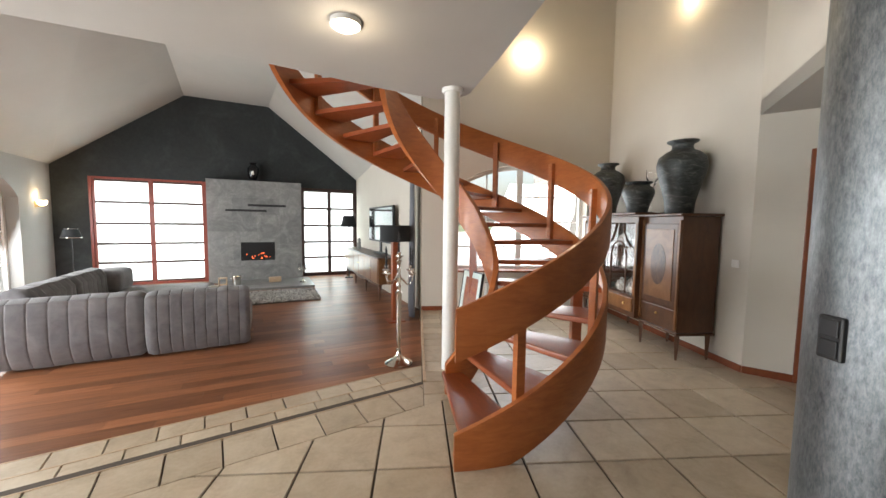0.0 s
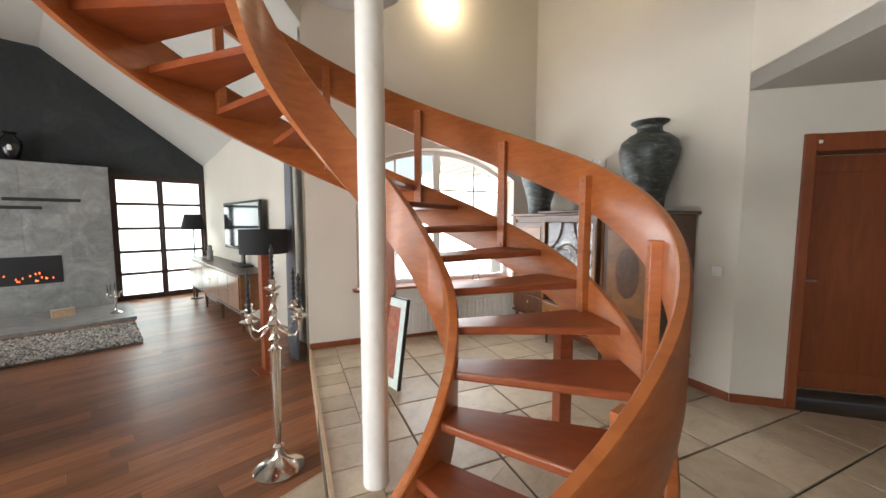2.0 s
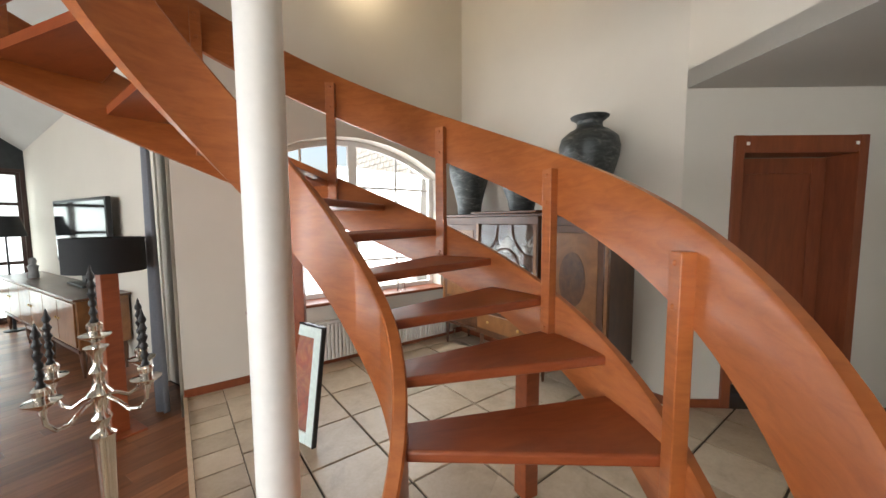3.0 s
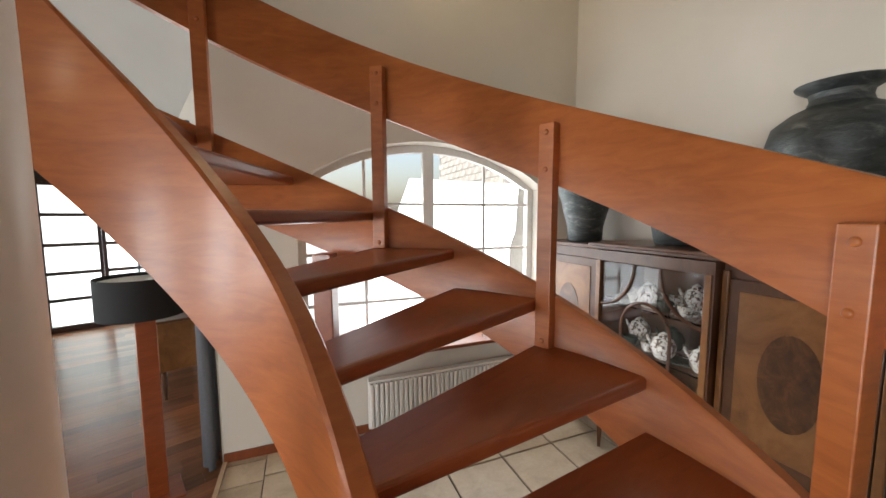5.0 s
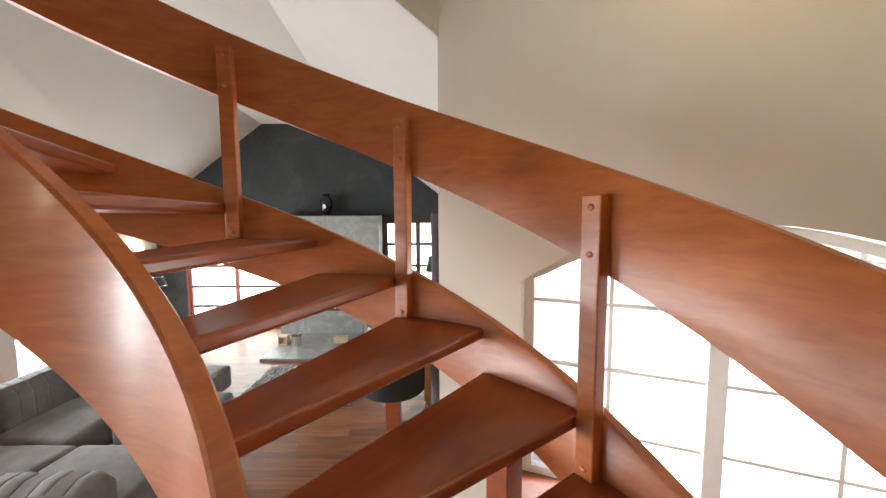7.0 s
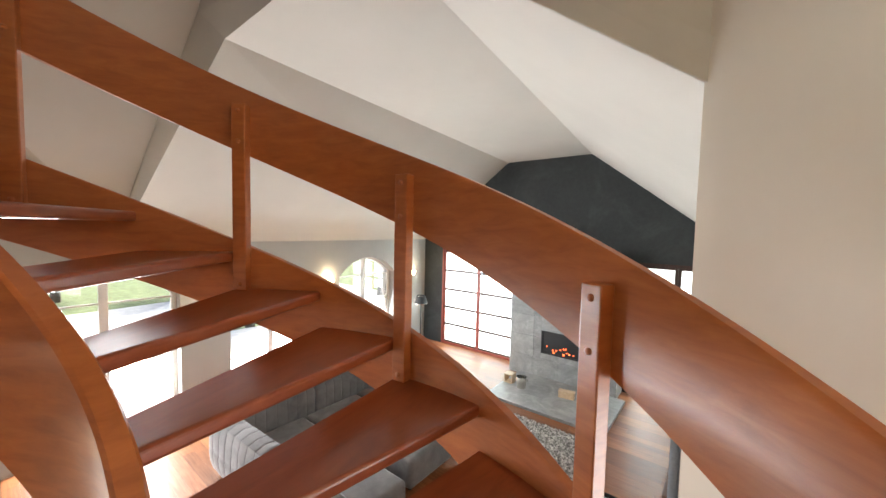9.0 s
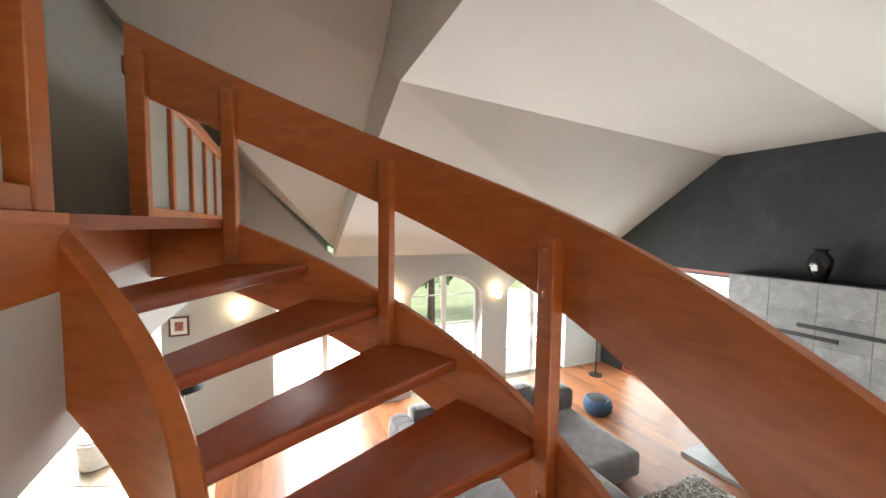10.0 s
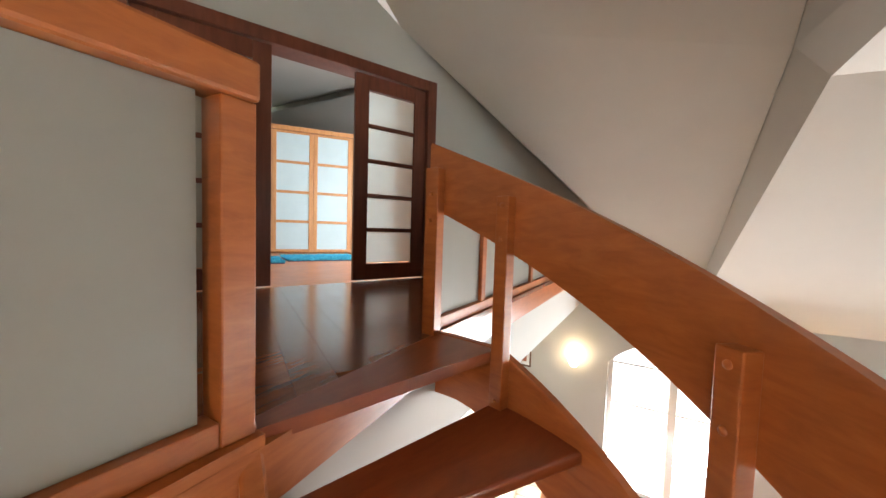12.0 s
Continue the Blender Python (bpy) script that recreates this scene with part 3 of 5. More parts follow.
def tread_mesh(inner):
    """A wedge tread with its front edge along k = 0 .. and rounded nosing, about the stair axis."""
    bm = bmesh.new()
    k0, k1 = -0.908, 0.08
    th = 0.045
    top, bot = [], []
    pts = []
    for i in range(7):
        k = k0 + (k1 - k0) * i / 6
        pts.append((k, R_B0 + 0.004))
    for i in range(5):
        k = k1 + (k0 - k1) * i / 4
        pts.append((k, inner))
    def xy(k, r):
        a = radians(STEP * k)
        return r * math.cos(a), r * math.sin(a)
    lo = [bm.verts.new((*xy(k, r), -th)) for k, r in pts]
    hi = [bm.verts.new((*xy(k, r), 0)) for k, r in pts]
    bm.faces.new(hi), bm.faces.new(lo[::-1])
    for i in range(len(pts)):
        j = (i + 1) % len(pts)
        bm.faces.new((lo[i], lo[j], hi[j], hi[i]))
    front = [e for e in bm.edges if all(abs(math.atan2(v.co.y, v.co.x) - radians(STEP * k0)) < 1e-3 for v in e.verts) and abs(e.verts[0].co.z - e.verts[1].co.z) < 1e-6]
    bmesh.ops.bevel(bm, geom=front, offset=0.012, segments=3, affect="EDGES", profile=0.5)
    return mesh_of(bm, "tread")


tm = tread_mesh(R_IN0 + 0.004)
tm.materials.append(TREAD_WOOD)
for k in range(1, 18):
    t = part("tread", tm, TREAD_WOOD, stair)
    t.matrix_basis = pose(C[0], C[1], zk(k), 0, 0, TURN0 + STEP * k)


def post_mesh(h):
    return box(-0.025, -0.031, 0, 0.025, 0.031, h, 0.004)


bolt_me = mesh_of(lathe([(0, 0.006), (0.006, 0.0055), (0.0095, 0.003), (0.0105, 0)], 14), "bolt", True)
for k in range(1, 18, 2):
    h = 0.863
    p = part("post", post_mesh(h), STAIR_WOOD, stair)
    p.matrix_basis = Matrix.Translation(at_k(k, (R_P0 + R_P1) / 2, zk(k))) @ pose(0, 0, 0, 0, 0, TURN0 + STEP * k)
    for z in (0.03, 0.691, 0.828):
        b = part("bolt", bolt_me, STAIR_WOOD, p, "small round wooden plug")
        b.matrix_basis = Matrix.Translation((-0.025, 0, z)) @ pose(0, 0, 0, 0, -90, 0)
# end post at the landing
p = part("post", box(-0.03, -0.035, 0, 0.03, 0.035, 0.78, 0.004), STAIR_WOOD, stair, "end post on the landing edge")
p.matrix_basis = Matrix.Translation(at_k(17.93, 1.465, SLAB_HI)) @ pose(0, 0, 0, 0, 0, TURN0 + STEP * 17.93)
for z in (0.48, 0.60):
    b = part("bolt", bolt_me, STAIR_WOOD, p, "small round wooden plug")
    b.matrix_basis = Matrix.Translation((-0.03, 0, z + 0.06)) @ pose(0, 0, 0, 0, -90, 0)
# square posts that carry the flight from below
for x, y, h in ((1.581, 4.606, 1.60), (1.562, 2.948, 0.86)):
    p = part("support_post", box(-0.045, -0.045, 0, 0.045, 0.045, h, 0.005), TREAD_WOOD, stair, "square support post under the flight")
    a = math.degrees(math.atan2(y - C[1], x - C[0]))
    p.matrix_basis = pose(C[0] + 1.36 * math.cos(radians(a)), C[1] + 1.36 * math.sin(radians(a)), 0, 0, 0, a)
# wedge that brings the flight to the landing
w = prism([(-0.06, 3.6565)] + [at_k(17.09, r, 0)[:2] for r in (0.56, 1.0, 1.492)] + [at_k(17.9, 1.492, 0)[:2], (-1.015, 3.6545)], SLAB_HI - 0.045, SLAB_HI)
part("landing_tread", w, TREAD_WOOD, stair)

# slender column under the slab
col = root("column", pose(0.577, 3.457, 0), "slim white painted round column", "column")
part("shaft", lathe([(0.0, 0), (0.073, 0), (0.073, SLAB_LO - 0.02), (0.0, SLAB_LO - 0.02)], 36), FRAME_WHITE, col, smooth=True)
part("capital", lathe([(0.0, SLAB_LO - 0.035), (0.088, SLAB_LO - 0.035), (0.098, SLAB_LO - 0.02), (0.098, SLAB_LO), (0.0, SLAB_LO)], 36), FRAME_WHITE, col, smooth=True)

# galvanised pipe column near the entrance
pipe = root("pipe_column", pose(0.99, 0.79, 0), "galvanised metal clad round column", "column")
part("shaft", lathe([(0.0, 0), (0.25, 0), (0.25, SLAB_LO), (0.0, SLAB_LO)], 48), GALV, pipe, smooth=True)
sw = part("switch_plate", box(-0.042, -0.012, -0.078, 0.042, 0.012, 0.078, 0.008), BLACK, pipe, "dark double light switch")
sw.matrix_basis = pose(-0.226, 0.107, 1.045, 0, 0, -115)
for z in (-0.036, 0.036):
    s = part("rocker", box(-0.03, -0.004, -0.031, 0.03, 0.004, 0.031, 0.004), BLACK, sw)
    s.matrix_basis = pose(0, -0.014, z)

# ---------------------------------------------------------------- windows


def french_window(name, w, spring, rise, bars, sill=0.0):
    """An arched white window, centred on x, foot at z = 0, inside at y = 0; bars: heights of the glazing bars."""
    r = root(name, None, "white arched window with glazing bars", "window", kind="structure")
    f, d = 0.06, 0.07
    out = arch_points(w, spring, rise, 16)
    inn = [(max(-w / 2 + f, min(w / 2 - f, x)), z - (f if 2 <= i < len(out) - 2 else 0) if z > 0 else f) for i, (x, z) in enumerate(out)]
    bm = bmesh.new()
    n = len(out)
    vo = [[bm.verts.new((x, y, z)) for x, z in out] for y in (0, d)]
    vi = [[bm.verts.new((x, y, z)) for x, z in inn] for y in (0, d)]
    for i in range(n):
        j = (i + 1) % n
        bm.faces.new((vo[0][i], vo[0][j], vi[0][j], vi[0][i]))
        bm.faces.new((vo[1][i], vo[1][j], vi[1][j], vi[1][i]))
        bm.faces.new((vo[0][i], vo[0][j], vo[1][j], vo[1][i]))
        bm.faces.new((vi[0][i], vi[0][j], vi[1][j], vi[1][i]))
    part("window_frame", bm, FRAME_WHITE, r)
    part("mullion", box(-0.05, 0.004, f, 0.05, d - 0.004, spring + rise - f + 0.01, 0.006), FRAME_WHITE, r)
    for s in (-1, 1):
        for z in bars:
            lim = w / 2 - f + 0.01
            part("glazing_bar", box(min(s * 0.045, s * lim), 0.02, z - 0.012, max(s * 0.045, s * lim), 0.05, z + 0.012, 0.003), FRAME_WHITE, r)
        ins = arch_points(w - 2 * f, spring, rise - f * 0.4, 16)
        half = [(x, max(z, f)) for x, z in ins if x * s >= -1e-6]
        half.append((0, f)), half.append((0, spring + rise - f))
        half = sorted(set(half), key=lambda q: math.atan2(q[1] - spring * 0.5, q[0] - s * w / 4))
        g = bmesh.new()
        g.faces.new([g.verts.new((x, 0.035, z)) for x, z in half])
        pn = part("pane", g, GLASS, r, "clear glass pane")
        pn.visible_shadow = False
    return r


for i, (y, w) in enumerate(WIN):
    fw = french_window("window_%d" % (i + 1), w, 2.03, 0.41, (0.70, 1.36, 1.98))
    fw.matrix_basis = Matrix(((0, -1, 0, XL - 0.2), (-1, 0, 0, y), (0, 0, 1, ZL), (0, 0, 0, 1)))
hwin = french_window("window_5", HWW, 1.36, 0.36, (0.38, 0.80, 1.215))
hwin.matrix_basis = along(P0, P1) @ pose(HWX, 0.17, 0.66)
for s in (-1, 1):
    m = part("glazing_bar", box(s * 0.555 - 0.012, 0.021, 0.05, s * 0.555 + 0.012, 0.049, 1.36 + 0.24, 0.003), FRAME_WHITE, hwin)
sill = part("window_sill", box(HWX - HWW / 2 - 0.06, -0.10, 0.64, HWX + HWW / 2 + 0.06, 0.17, 0.672, 0.008), DOOR_WOOD)
sill.matrix_basis = along(P0, P1)
tagged(sill, "dark wooden sill below the arched window", "window sill", kind="structure")


def lattice_door(name, w, h, leaves, rows, frame_mat, thick=0.05, top_frac=0.2, pane_mat=None, label=""):
    """A glazed screen of leaves with crossbars and frosted panes, centred on x."""
    r = root(name, None, label, "glass door", kind="structure")
    f = 0.055
    part("frame_head", box(-w / 2, -0.03, h - f, w / 2, thick, h, 0.004), frame_mat, r)
    part("frame_foot", box(-w / 2, -0.03, 0, w / 2, thick, f * 1.1, 0.004), frame_mat, r)
    for s in (-1, 1):
        part("frame_jamb", box(s * w / 2 - (f if s > 0 else 0), -0.03, f, s * w / 2 + (0 if s > 0 else f), thick, h - f, 0.004), frame_mat, r)
    lw = (w - 2 * f) / leaves
    for i in range(leaves):
        x0 = -w / 2 + f + i * lw
        leaf = part("door_leaf", box(x0, 0, f, x0 + 0.05, thick - 0.01, h - f, 0.003), frame_mat, r)
        part("stile", box(x0 + lw - 0.05, 0, f, x0 + lw - 0.002, thick - 0.01, h - f, 0.003), frame_mat, leaf)
        zs = [f + 0.02, *[f + (h - 2 * f) * q for q in rows], h - f - 0.02]
        for a, b in zip(zs, zs[1:]):
            part("pane", box(x0 + 0.045, 0.012, a, x0 + lw - 0.045, 0.02, b), pane_mat or FROST_DAY, leaf, "frosted glass pane")
        for z in zs:
            part("crossbar", box(x0 + 0.05, -0.012, z - 0.027, x0 + lw - 0.05, thick - 0.012, z + 0.027, 0.003), DARK_FRAME, leaf)
    return r


ROWS = (0.20, 0.385, 0.58, 0.785)
ld = lattice_door("door_1", 2.34, 2.63, 2, ROWS, RED_FRAME, label="red-brown wooden glazed screen with frosted panes")
ld.matrix_basis = pose(-3.59, YG + 0.03, ZL)
ld = lattice_door("door_2", 1.63, 2.60, 2, ROWS, DARK_FRAME, label="dark wooden glazed screen with frosted panes")
ld.matrix_basis = pose(0.69, YG + 0.03, ZL)

# hall door
HD = along(Q, DW)
hd = root("door_3", HD, "closed red-brown wooden door in a wide frame", "door", kind="structure")
DX = 0.365 + 0.49
part("architrave", join(join(box(DX - 0.49, -0.025, 0, DX - 0.42, 0.26, 2.12, 0.004), box(DX + 0.42, -0.025, 0, DX + 0.49, 0.26, 2.12, 0.004)), box(DX - 0.418, -0.023, 1.99, DX + 0.418, 0.26, 2.118, 0.004)), DOOR_WOOD, hd)
leaf = part("door_leaf", box(DX - 0.41, 0.21, 0.10, DX + 0.41, 0.25, 1.985, 0.003), DOOR_WOOD, hd)
part("kick_plate", box(DX - 0.41, 0.20, 0.01, DX + 0.41, 0.25, 0.098, 0.002), CHROME, hd, "brushed metal kick plate")
for a, b, c, d in ((-0.41, 0.10, -0.30, 1.985), (0.30, 0.10, 0.41, 1.985), (-0.298, 0.10, 0.298, 0.25), (-0.298, 1.86, 0.298, 1.985)):
    part("door_rail", box(DX + a, 0.198, b, DX + c, 0.209, d, 0.004), DOOR_WOOD, leaf)
h = part("door_handle", tube([(DX - 0.36, 0.198, 1.0), (DX - 0.36, 0.155, 1.0), (DX - 0.345, 0.145, 1.0), (DX - 0.25, 0.145, 1.0)], 0.009, 10), CHROME, leaf, "chrome lever handle", True)
for s in (-1, 1):
    part("cover_cap", box(DX + s * 0.40 - 0.012, -0.03, 2.045, DX + s * 0.40 + 0.012, -0.024, 2.07, 0.002), FRAME_WHITE, hd, "small pale square cap")

# baseboards
def baseboard(a, b, h=0.07):
    o = part("baseboard", box(0, -0.015, 0, dist(a, b), -0.001, h, 0.003), DOOR_WOOD)
    o.matrix_basis = along(a, b)
    return tagged(o, "dark wood skirting board", "baseboard", kind="structure")


baseboard(P0, P1), baseboard(P1, Q)
baseboard(Q, (Q[0] + 0.365 * (DW[0] - Q[0]) / dist(Q, DW), Q[1] + 0.365 * (DW[1] - Q[1]) / dist(Q, DW)))

# ---------------------------------------------------------------- fireplace
fx0, fx1, fz = -2.37, -0.138, 2.472
fy = 11.17
fire = root("fireplace", None, "grey stone-tiled chimney breast with an inset fire", "fireplace")
bm = prism([(fx0, fy + 0.012), (fx1, fy + 0.012), (fx1, YG), (fx0, YG)], ZL, fz)
part("chimney_breast", bm, STONE, fire)
cols, rws = 4, 6
fbx0, fbx1, fbz0, fbz1 = -1.638, -0.83, 0.37, 0.853
for i in range(cols):
    for j in range(rws):
        off = 0.0
        x0 = fx0 + (fx1 - fx0) * i / cols
        x1 = fx0 + (fx1 - fx0) * (i + 1) / cols
        z0, z1 = ZL + (fz - ZL) * j / rws, ZL + (fz - ZL) * (j + 1) / rws
        g = 0.0025
        rect = (x0 + g, z0 + g, x1 - g, z1 - g)
        # leave the firebox opening free
        pieces = [rect]
        if rect[0] < fbx1 and rect[2] > fbx0 and rect[1] < fbz1 and rect[3] > fbz0:
            pieces = []
            a, b, c, d = rect
            if a < fbx0: pieces.append((a, b, fbx0, d))
            if c > fbx1: pieces.append((fbx1, b, c, d))
            m0, m1 = max(a, fbx0), min(c, fbx1)
            if b < fbz0: pieces.append((m0, b, m1, fbz0))
            if d > fbz1: pieces.append((m0, fbz1, m1, d))
        for a, b, c, d in pieces:
            part("stone_tile", box(a, fy, b, c, fy + 0.012, d), STONE, fire)
part("fire_frame", join(join(join(box(fbx0, fy - 0.01, fbz0, fbx0 + 0.03, fy + 0.011, fbz1), box(fbx1 - 0.03, fy - 0.01, fbz0, fbx1, fy + 0.011, fbz1)), box(fbx0 + 0.03, fy - 0.01, fbz0, fbx1 - 0.03, fy + 0.011, fbz0 + 0.03)), box(fbx0 + 0.03, fy - 0.01, fbz1 - 0.03, fbx1 - 0.03, fy + 0.011, fbz1)), BLACK, fire, "black steel fire frame")
part("firebox", box(fbx0 + 0.03, fy + 0.006, fbz0 + 0.03, fbx1 - 0.03, fy + 0.0115, fbz1 - 0.03), BLACK, fire, "black firebox back")
rng = random.Random(3)
for i in range(16):
    x = rng.uniform(fbx0 + 0.12, fbx1 - 0.12)
    z = fbz0 + 0.05 + rng.random() ** 2 * 0.16
    part("ember", lathe([(0, 0.026), (0.006, 0.015), (0.010, 0), (0.007, -0.008), (0, -0.010)], 7, at=(x, fy + 0.002, z)), EMBER, fire, "glowing ember")
for x0, x1, z in ((-1.45, -0.53, 1.83), (-1.96, -1.01, 1.69)):
    part("shadow_gap", box(x0, fy - 0.02, z - 0.028, x1, fy - 0.001, z + 0.028, 0.003), BLACK, fire, "black slot vent")
hearth = part("hearth", box(-2.12, 9.72, ZL, 0.03, fy - 0.002, ZL + 0.055, 0.006), STONE)
tagged(hearth, "low polished grey stone hearth slab", "hearth")
part("mantel_cap", box(fx0 - 0.005, fy - 0.006, fz, fx1 + 0.005, YG, fz + 0.015), BLACK, fire, "dark top cap")


def amphora(name, prof, mat, at, label, cat="vase", scale=1.0, handles=False):
    r = root(name, pose(*at), label, cat)
    pr = [(a * scale, b * scale) for a, b in prof]
    wide = max(range(len(pr)), key=lambda i: pr[i][0])
    neck = min(range(wide, len(pr) - 3), key=lambda i: pr[i][0])
    part("body", lathe(pr[:neck + 1] + [(0, pr[neck][1])], 40), mat, r, smooth=True)
    part("neck", lathe([(0, pr[neck][1] + 0.001), (pr[neck][0], pr[neck][1] + 0.001)] + pr[neck + 1:-1] + [(0, pr[neck][1] + 0.006)], 40), mat, r, "flared rim", True)
    return r


BIG = [(0, 0), (0.13, 0), (0.14, 0.02), (0.145, 0.12), (0.19, 0.30), (0.235, 0.46), (0.245, 0.54), (0.225, 0.62), (0.16, 0.675), (0.11, 0.70), (0.10, 0.73), (0.105, 0.755), (0.15, 0.785), (0.155, 0.795), (0.13, 0.80), (0.09, 0.77), (0, 0.60)]
SMALL = [(0, 0), (0.10, 0), (0.11, 0.02), (0.125, 0.10), (0.165, 0.20), (0.17, 0.245), (0.155, 0.285), (0.12, 0.31), (0.115, 0.325), (0.145, 0.345), (0.145, 0.355), (0.10, 0.35), (0, 0.25)]
FV = [(0, 0), (0.07, 0), (0.08, 0.02), (0.12, 0.15), (0.14, 0.26), (0.13, 0.34), (0.075, 0.40), (0.06, 0.43), (0.085, 0.46), (0.08, 0.47), (0, 0.42)]
v = amphora("vase", FV, plain("black_ceramic", (0.012, 0.012, 0.013), 0.15, grain=8), (-1.31, 11.34, fz + 0.016), "glossy black ceramic vase on the fireplace")
part("motif", box(-0.035, -0.137, 0.15, 0.02, -0.10, 0.25, 0.012), PORCELAIN, v, "small white painted motif")


def candelabrum(name, h, at, label, arms=4, s=1.0):
    r = root(name, pose(*at), label, "candelabrum")
    base = [(0, 0), (0.155, 0), (0.16, 0.012), (0.135, 0.03), (0.10, 0.045), (0.055, 0.075), (0.032, 0.11), (0.024, 0.15), (0.035, 0.165), (0.022, 0.18)]
    part("foot", lathe([(a * s, b * s) for a, b in base] + [(0, 0.18 * s)], 36), SILVER, r, smooth=True)
    z0, z1 = 0.18 * s, h
    prof = [(0.018, z0), (0.024, z0 + 0.1), (0.03, z0 + (z1 - z0) * 0.42), (0.036, z0 + (z1 - z0) * 0.62), (0.042, z0 + (z1 - z0) * 0.64), (0.026, z0 + (z1 - z0) * 0.655), (0.02, z0 + (z1 - z0) * 0.68), (0.034, z0 + (z1 - z0) * 0.71), (0.02, z0 + (z1 - z0) * 0.74), (0.03, z0 + (z1 - z0) * 0.79), (0.042, z0 + (z1 - z0) * 0.81), (0.024, z0 + (z1 - z0) * 0.835), (0.018, z0 + (z1 - z0) * 0.87), (0.03, z0 + (z1 - z0) * 0.90), (0.016, z0 + (z1 - z0) * 0.93), (0.02, z1 - 0.03), (0.04, z1), (0.0, z1)]
    k = 1 if s > 0.8 else 0.5
    part("stem", lathe([(0, z0)] + [(a * k, b) for a, b in prof], 24), SILVER, r, smooth=True)
    za = z0 + (z1 - z0) * 0.80
    cup = [(0, 0), (0.012, 0), (0.014, 0.02), (0.05, 0.045), (0.052, 0.05), (0.02, 0.055), (0.026, 0.09), (0.02, 0.10), (0, 0.10)]
    twist = [(0, 0)] + [(0.011 + 0.004 * math.sin(i * 1.9), i * 0.011) for i in range(20)] + [(0.004, 0.225), (0, 0.235)]
    heads = []
    for i in range(arms):
        a = 2 * math.pi * i / arms + 0.5
        c, sn = math.cos(a), math.sin(a)
        pts = [(0.02, 0), (0.07, -0.02), (0.12, -0.055), (0.165, -0.05), (0.195, -0.01), (0.20, 0.03)]
        part("arm", tube([(c * x * s, sn * x * s, za + z * s) for x, z in pts], 0.008 * max(s, 0.6), 8), SILVER, r, "curved silver arm", True)
        heads.append((c * 0.20 * s, sn * 0.20 * s, za + 0.03 * s))
    heads.append((0, 0, h))
    for x, y, z in heads:
        cp = part("candle_cup", lathe([(a * s, b * s) for a, b in cup], 20, at=(x, y, z)), SILVER, r, smooth=True)
        part("candle", lathe([(a * s, b * s) for a, b in twist], 12, at=(x, y, z + 0.095 * s)), BLACK, cp, "twisted black candle", True)
    return r


candelabrum("candelabrum", 1.20, (0.33, 4.25, ZL), "tall silver five-light candelabrum with black candles on the parquet", 4)
candelabrum("candlestick", 0.36, (-0.20, 10.25, ZL + 0.056), "small silver candelabrum on the hearth", 4, 0.55)
bk = root("ice_bucket", pose(-1.70, 10.40, ZL + 0.056), "silver metal bucket on the hearth", "bucket")
part("body", lathe([(0, 0), (0.085, 0), (0.10, 0.21), (0.106, 0.215), (0.095, 0.215), (0.082, 0.02), (0, 0.02)], 28), SILVER, bk, smooth=True)
for s in (-1, 1):
    part("handle", tube([(s * 0.10, 0.03, 0.17), (s * 0.125, 0.02, 0.16), (s * 0.125, -0.02, 0.16), (s * 0.10, -0.03, 0.17)], 0.006, 8), SILVER, bk, smooth=True)
wb = root("wooden_box", pose(-0.85, 10.55, ZL + 0.056, 0, 0, 8), "small pale wooden box on the hearth", "box")
part("body", box(-0.14, -0.06, 0, 0.14, 0.06, 0.11, 0.006), LIGHT_TRIM, wb)
part("lid", box(-0.145, -0.065, 0.112, 0.145, 0.065, 0.13, 0.004), LIGHT_TRIM, wb)
wb2 = root("lantern", pose(-2.0, 10.5, ZL + 0.056), "pale wooden lantern box beside the bucket", "lantern")
part("body", join(join(box(-0.09, -0.09, 0, 0.09, 0.09, 0.02), box(-0.09, -0.09, 0.16, 0.09, 0.09, 0.18)), join(box(-0.09, -0.09, 0.02, -0.07, 0.09, 0.16), box(0.07, -0.09, 0.02, 0.09, 0.09, 0.16))), LIGHT_TRIM, wb2)

# pebble rug
rug = root("rug", pose(0, 0, ZL), "shaggy grey-and-white felt pebble rug on the parquet", "rug")
rx0, rx1, ry0, ry1 = -1.72, -0.03, 8.13, 9.42
part("backing", box(rx0, ry0, 0.0, rx1, ry1, 0.015, 0.004), plain("rug_backing", (0.2, 0.19, 0.18), 0.95), rug)
bm = bmesh.new()
rng = random.Random(7)
for i in range(5200):
    x, y = rng.uniform(rx0, rx1), rng.uniform(ry0, ry1)
    a, b, c = rng.uniform(0.014, 0.03), rng.uniform(0.012, 0.022), rng.uniform(0.02, 0.05)
    m = Matrix.Translation((x, y, 0.015 + c * 0.4)) @ Euler((rng.uniform(-0.6, 0.6), rng.uniform(-0.6, 0.6), rng.uniform(0, 3.1))).to_matrix().to_4x4()
    vs = [bm.verts.new(m @ Vector(q)) for q in ((a, 0, 0), (0, b, 0), (-a, 0, 0), (0, -b, 0), (0, 0, c * 0.6), (0, 0, -c * 0.4))]
    for t in ((0, 1, 4), (1, 2, 4), (2, 3, 4), (3, 0, 4)):
        bm.faces.new([vs[k] for k in t])
pl = part("pile", bm, PEBBLE, rug, "felted pebble pile")
tagged(pl, kind="stuff")

# ---------------------------------------------------------------- sofa


